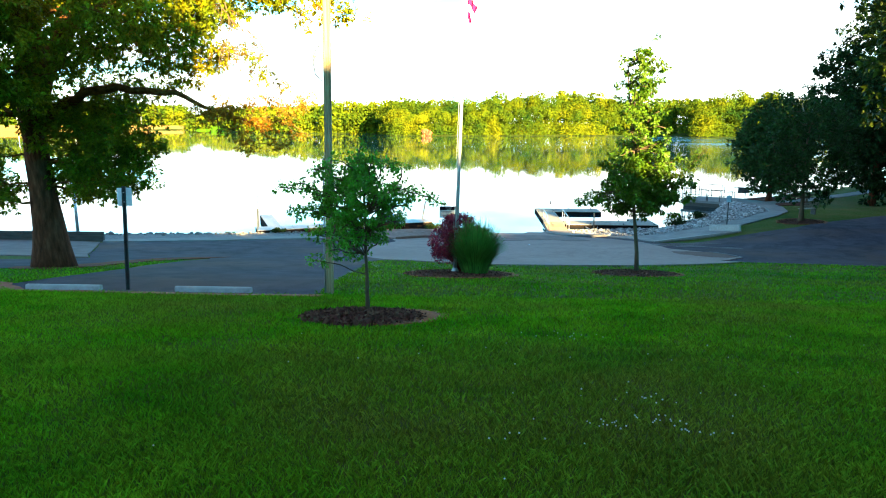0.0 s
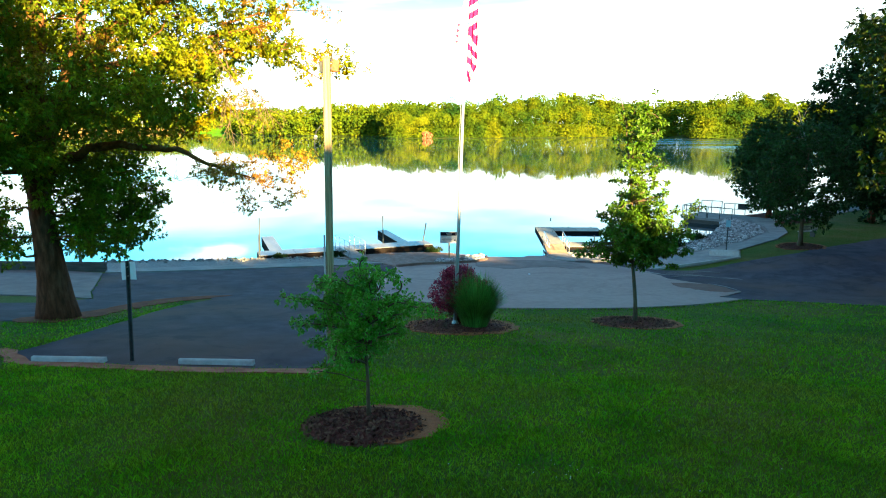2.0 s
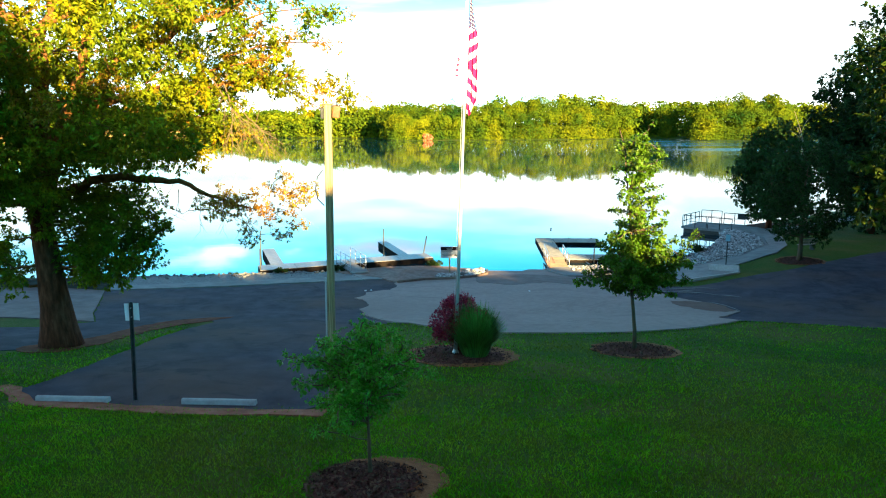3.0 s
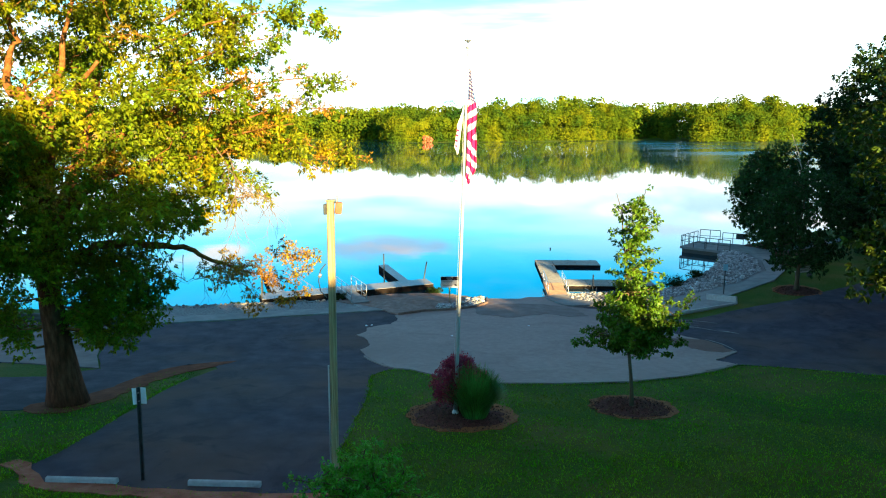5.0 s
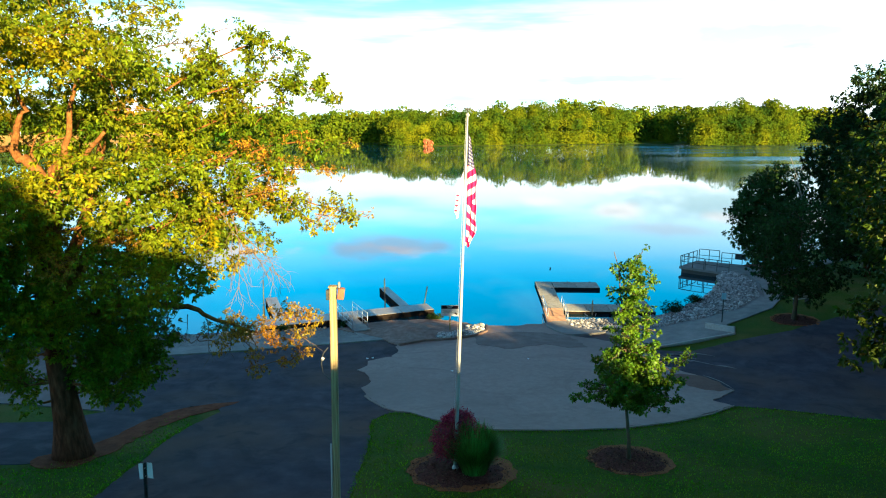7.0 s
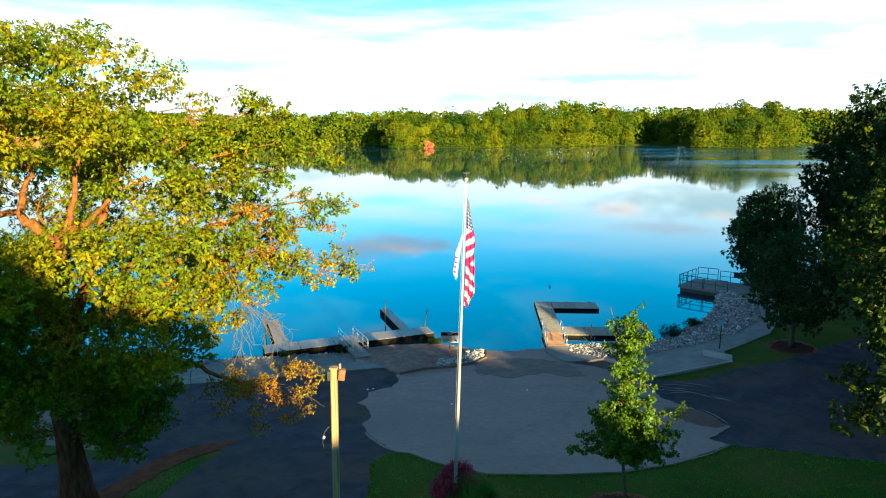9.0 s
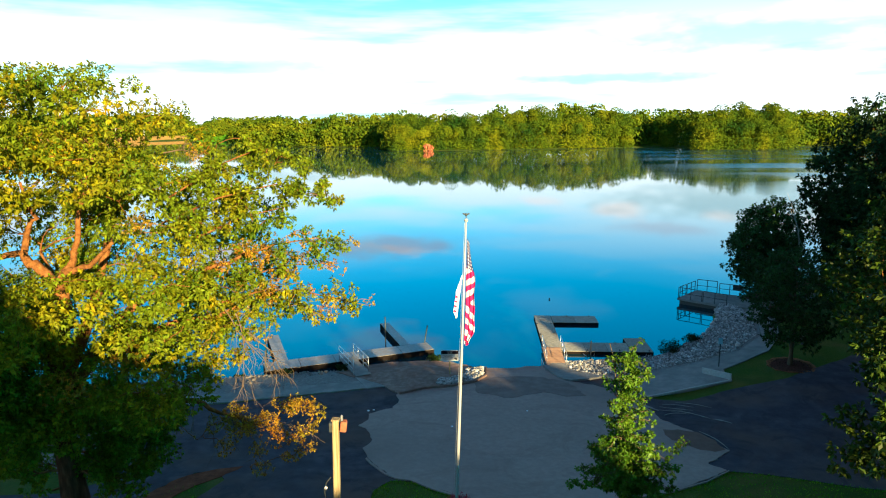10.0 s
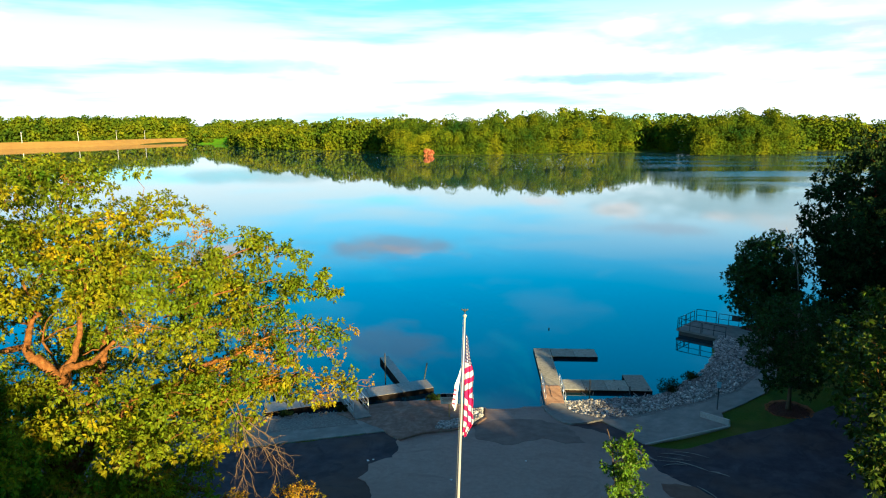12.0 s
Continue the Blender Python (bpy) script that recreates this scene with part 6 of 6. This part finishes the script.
def bench():
    x, y = 24.3, 47.7
    t = thing("park_bench", "pale bench beside the path", "bench", (x, y, gz(x, y)), rz=-155)
    for k in range(3):
        part("seat_slat", box((1.5, 0.12, 0.04), (0, -0.14 + 0.14 * k, 0.46), bevel=0.008), M["dock_wood"], t)
        part("back_slat", box((1.5, 0.03, 0.11), (0, 0.24 + 0.03 * k, 0.6 + 0.14 * k), (-12, 0, 0), bevel=0.008), M["dock_wood"], t)
    for s in (-0.6, 0.6):
        part("leg", box((0.06, 0.4, 0.46), (s, 0, 0.23), bevel=0.01), M["dark_steel"], t)


bench()

# ---- stones, grass, clover ----


def stones(name, label, n, place, size, seed, mat="stone", rise=0.0):
    """Broken angular stones, as one heap."""
    rng = np.random.default_rng(seed)
    base = bmesh.new()
    bmesh.ops.create_icosphere(base, subdivisions=1, radius=1.0)
    bv = np.array([v.co[:] for v in base.verts]); bf = np.array([[v.index for v in f.verts] for f in base.faces])
    base.free()
    V, F = [], []
    for k in range(n):
        x, y = place(rng)
        s = size * rng.lognormal(0, 0.35)
        v = bv * rng.uniform(0.72, 1.2, (len(bv), 1)) * (s, s * rng.uniform(0.6, 1), s * rng.uniform(0.45, 0.8))
        a, b = rng.uniform(0, 6.28), rng.normal() * 0.4
        R = np.array(Euler((b, rng.normal() * 0.4, a)).to_matrix())
        F.append(bf + len(bv) * k)
        V.append(v @ R.T + (x, y, max(gz(x, y), WATER - 0.25) + s * 0.15 + rise + rng.uniform(-0.02, 0.07)))
    return tagged(big_mesh(name, np.concatenate(V), np.concatenate(F), M[mat]), label, "riprap", kind="stuff")


RIP_IN = [(6.9, 45.6), (7.5, 44.6), (9.0, 44.2), (11.5, 44.7), (14.2, 45.7), (16.8, 46.1), (19.6, 47.2), (22.5, 50.6), (24.4, 56.0), (25.2, 60.0), (24.9, 61.4), (22.6, 63.0)]
RIP_OUT = [(7.0, 47.3), (8.4, 47.6), (10, 47.9), (12.0, 48.2), (14.5, 49.0), (16.3, 50.1), (18.9, 52.5), (20.9, 55.6), (21.8, 58.2), (21.9, 59.8), (21.5, 61.5), (20.8, 63.0)]


def rip_right(rng):
    s = rng.uniform(0, len(RIP_IN) - 1.001)
    i = int(s); f = s - i
    a = np.array(RIP_IN[i]) * (1 - f) + np.array(RIP_IN[i + 1]) * f
    b = np.array(RIP_OUT[i]) * (1 - f) + np.array(RIP_OUT[i + 1]) * f
    p = a + (b - a) * rng.random()
    return p[0], p[1]


RIP_EDGE = [(-2.5, 40.95), (-1.4, 41.0), (0.1, 42.1), (0.85, 43.6), (0.8, 45.4)]


def rip_left(rng):
    s = rng.uniform(0, len(RIP_EDGE) - 1.001)
    i = int(s)
    p = np.array(RIP_EDGE[i]) * (1 - s + i) + np.array(RIP_EDGE[i + 1]) * (s - i)
    p = p + (np.array((-1.9, 44.2)) - p) * (0.04 + 0.42 * rng.random() ** 1.4)
    return p[0], p[1]


def rip_far_left(rng):
    x = rng.uniform(-24, -8)
    return x, float(near_shore(x)) - abs(rng.normal()) * 0.8 + 0.3


stones("riprap", "pale grey broken riprap stones along the curved shore", 11500, rip_right, 0.076, 1)
stones("riprap", "pale riprap stones round the end of the earth bank", 1700, rip_left, 0.085, 2, rise=0.12)
stones("riprap", "small dark stones along the water's edge below the walkway", 420, rip_far_left, 0.09, 3, "gravel")


def shore_bush(x, y, r, seed):
    rng = np.random.default_rng(seed)
    t = thing("shore_bush", "low dark green bush at the water's edge", "bush", (x, y, max(gz(x, y), WATER)), group="bushes at the water's edge")
    cl = [(rng.normal() * r * 0.5, rng.normal() * r * 0.35, r * rng.uniform(0.1, 0.75), r * 0.42, 60) for _ in range(16)]
    tagged(part("stem_work", tubes([([(0, 0, -0.05), (c[0] * 0.5, c[1] * 0.5, c[2] * 0.6), c[:3]], [0.02, 0.012, 0.006], 4) for c in cl]), M["bark"], t), kind="stuff")
    V, Q = leaf_cloud(cl, 0.13, rng)
    big_mesh("foliage", V, Q, M["leaf_dark"], t)


for k, (x, y, r) in enumerate(((15.2, 49.0, 0.75), (16.2, 49.9, 0.9), (17.6, 51.0, 0.7), (-3.0, 47.0, 0.5), (-9.5, 44.6, 0.5), (-13.5, 43.3, 0.4), (-16.4, 42.6, 0.45), (-18.4, 42.0, 0.4), (-20.5, 41.5, 0.4))):
    shore_bush(x, y, r, 60 + k)


FRINGE = [[(-3.45, 13.6), (-3.5, 14.2), (-3.65, 17.3), (-3.79, 20.8), (-3.87, 22.5), (-4.2, 25.4), (-3.6, 26.55)], [(-3.6, 26.55), (-2.7, 26.55), (-1.65, 25.65), (0.8, 24.35), (3.6, 24.45), (6.4, 24.9), (8.8, 25.9), (10.7, 27.1), (12.2, 28.5), (13.5, 28.25), (15.5, 27.55), (17.8, 26.75), (20, 26.4)],
          [(-11.8, 15.0), (-11.6, 15.8), (-11.7, 18.8), (-11.9, 22.7), (-11.7, 24.5)], [(-11.5, 14.2), (-10.6, 13.3), (-8.5, 13.0), (-6, 12.8), (-3.4, 12.8)]]


def grass_field():
    rng = np.random.default_rng(17)
    parts_ = []
    for y0, y1, dens, h, w in ((1.6, 3.2, 6400, 0.036, 0.003), (3.2, 5.5, 3100, 0.04, 0.0042), (5.5, 9, 1250, 0.046, 0.0065), (9, 13.3, 640, 0.05, 0.01), (13.3, 17, 270, 0.05, 0.014), (17, 23, 130, 0.05, 0.017), (23, 33.6, 60, 0.05, 0.02)):
        half = (min(y1, 27) + 1.2) * 0.73 + 0.6
        n = int(dens * (y1 - y0) * 2 * half)
        x, y = rng.uniform(-half, half, n) + rng.normal(size=n) * 0.5, rng.uniform(y0, y1, n) + rng.normal(size=n) * 0.3
        ok = ((x + 1.5) / 1.1) ** 2 + ((y - 8.95) / 1.15) ** 2 > 1
        if y0 > 8:
            ok &= (x > -3.3) | (y < np.interp(x, [-12.3, -10.6, -8.5, -6, -3.5], [14.6, 13.5, 13.15, 12.9, 12.9])) | (y > 13.3)
        if y0 > 13:
            lot = np.interp(y, [13.4, 14.2, 17.3, 20.8, 22.5, 25.4, 26.6], [-3.3, -3.4, -3.55, -3.72, -3.8, -4.12, -3.6])
            isle = (x < -11.75) & ((y < np.interp(x, [-22, -15.1, -14.2], [18.0, 19.4, 20.8])) | ((x > -13.2) & (y < 25.6)))
            ok &= isle | (x > lot) & (y < np.interp(x, [-4.2, -3.6, -2.7, -1.65, 0.8, 3.6, 6.4, 8.8, 12, 13.5, 15.5, 17.8, 20, 22.5], [25.4, 26.5, 26.5, 25.6, 24.2, 24.2, 24.6, 25.5, 28, 28.2, 27.5, 26.7, 26.3, 27.2])) & ((x + 0.4) ** 2 + (y - 20.05) ** 2 > 3.3) & ((x - 5.7) ** 2 + (y - 21.4) ** 2 > 2.4)
        x, y = x[ok], y[ok]
        n = len(x)
        clump = 0.6 + 0.8 * np.array([noise.noise((a * 0.9, b * 0.9, 0)) * 0.5 + 0.5 for a, b in zip(x, y)])
        z = ground_z(x, y)
        hh = h * clump * rng.uniform(0.6, 1.4, n)
        a = rng.uniform(0, 2 * np.pi, n)
        lx, ly = rng.normal(size=n) * 0.5 * hh, rng.normal(size=n) * 0.5 * hh
        wx, wy = np.cos(a) * w, np.sin(a) * w
        p0 = np.c_[x - wx, y - wy, z - 0.01]; p1 = np.c_[x + wx, y + wy, z - 0.01]
        p2 = np.c_[x + lx * 0.4 + wx * 0.6, y + ly * 0.4 + wy * 0.6, z + hh * 0.6]
        p3 = np.c_[x + lx, y + ly, z + hh]
        parts_.append(np.stack([p0, p1, p2, p3], 1).reshape(-1, 3))
    # taller fringe along the paving, where the mower does not reach
    for line in FRINGE:
        for (x0, y0), (x1, y1) in zip(line, line[1:]):
            n = int(60 * math.hypot(x1 - x0, y1 - y0))
            u = rng.random(n)
            x, y = x0 + (x1 - x0) * u + rng.normal(size=n) * 0.07, y0 + (y1 - y0) * u + rng.normal(size=n) * 0.09
            z, hh, a = ground_z(x, y), rng.uniform(0.04, 0.09, n), rng.uniform(0, 2 * np.pi, n)
            wx, wy = np.cos(a) * 0.013, np.sin(a) * 0.013
            lx, ly = rng.normal(size=n) * 0.05, rng.normal(size=n) * 0.05
            parts_.append(np.stack([np.c_[x - wx, y - wy, z - 0.01], np.c_[x + wx, y + wy, z - 0.01], np.c_[x + lx * 0.4 + wx * 0.6, y + ly * 0.4 + wy * 0.6, z + hh * 0.6], np.c_[x + lx, y + ly, z + hh]], 1).reshape(-1, 3))
    V = np.concatenate(parts_)
    tagged(big_mesh("grass", V, np.arange(len(V)).reshape(-1, 4), M["blade"]), "blades of mown lawn grass", "grass", kind="stuff")
    # clover heads
    V, F = [], []
    base = bmesh.new(); bmesh.ops.create_icosphere(base, subdivisions=1, radius=1.0)
    bv = np.array([v.co[:] for v in base.verts]); bf = np.array([[v.index for v in f.verts] for f in base.faces]); base.free()
    spots = [(1.05, 3.3, 0.12, 0.07, 12), (1.4, 3.4, 0.15, 0.08, 14), (1.55, 3.2, 0.1, 0.06, 8), (1.4, 3.9, 0.14, 0.08, 8), (1.3, 6.9, 0.25, 0.12, 14), (0.45, 3.0, 0.12, 0.06, 6), (0.8, 4.4, 1.4, 1.2, 22), (3, 7, 2.5, 2.5, 22)]
    k = 0
    for cx, cy, sx, sy, n in spots:
        for _ in range(n):
            x, y = cx + rng.normal() * sx, cy + rng.normal() * sy
            if y < 1.5:
                continue
            V.append(bv * 0.0065 * rng.uniform(0.8, 1.2) + (x, y, gz(x, y) + rng.uniform(0.05, 0.075)))
            F.append(bf + len(bv) * k); k += 1
    tagged(big_mesh("clover_flowers", np.concatenate(V), np.concatenate(F), M["clover"]), "small white clover heads in the lawn", "flowers", kind="stuff")


grass_field()


def small_things():
    bm = bmesh.new()
    bmesh.ops.create_uvsphere(bm, u_segments=12, v_segments=8, radius=0.075)
    bmesh.ops.scale(bm, vec=(1, 1, 1.25), verts=bm.verts)
    b = part("buoy", bm, M["dark_steel"], smooth=True)
    b.location = (BUOY[0], BUOY[1], WATER + 0.08)
    tagged(b, "small dark buoy floating on the lake", "buoy")
    rng = np.random.default_rng(71)
    for x, y, s in SCRAPS:
        bm = bmesh.new()
        bmesh.ops.create_icosphere(bm, subdivisions=2, radius=s)
        for v in bm.verts:
            v.co *= rng.uniform(0.6, 1.15)
            v.co.z *= 0.35
        o = part("litter", bm, M["white"])
        o.location = (x, y, gz(x, y) + 0.1)
        tagged(o, "crumpled scrap of white litter on the pavement", "litter", "litter scraps")
    # upright kerb at the corner of the path
    t = thing("kerb_wall", "low angled concrete kerb wall at the corner of the path", "kerb", (0, 0, 0))
    for (x0, y0), (x1, y1), up in (((15.9, 43.4), (17.15, 41.45), 0.5), ((11.1, 39.35), (17.15, 41.4), 0.14)):
        a = math.degrees(math.atan2(y1 - y0, x1 - x0))
        L = math.hypot(x1 - x0, y1 - y0)
        z0, z1 = gz(x0, y0), gz(x1, y1)
        part("kerb", box((L, 0.14, up), ((x0 + x1) / 2, (y0 + y1) / 2, (z0 + z1) / 2 + up / 2 - 0.04), (0, -math.degrees(math.atan2(z1 - z0, L)), a), bevel=0.02), M["stop"], t)


BUOY = (7.75, 65.1)
SCRAPS = [(-6.2, 36.0, 0.09), (-5.9, 36.15, 0.07), (3.3, 36.4, 0.07), (-1.1, 33.7, 0.08)]
small_things()
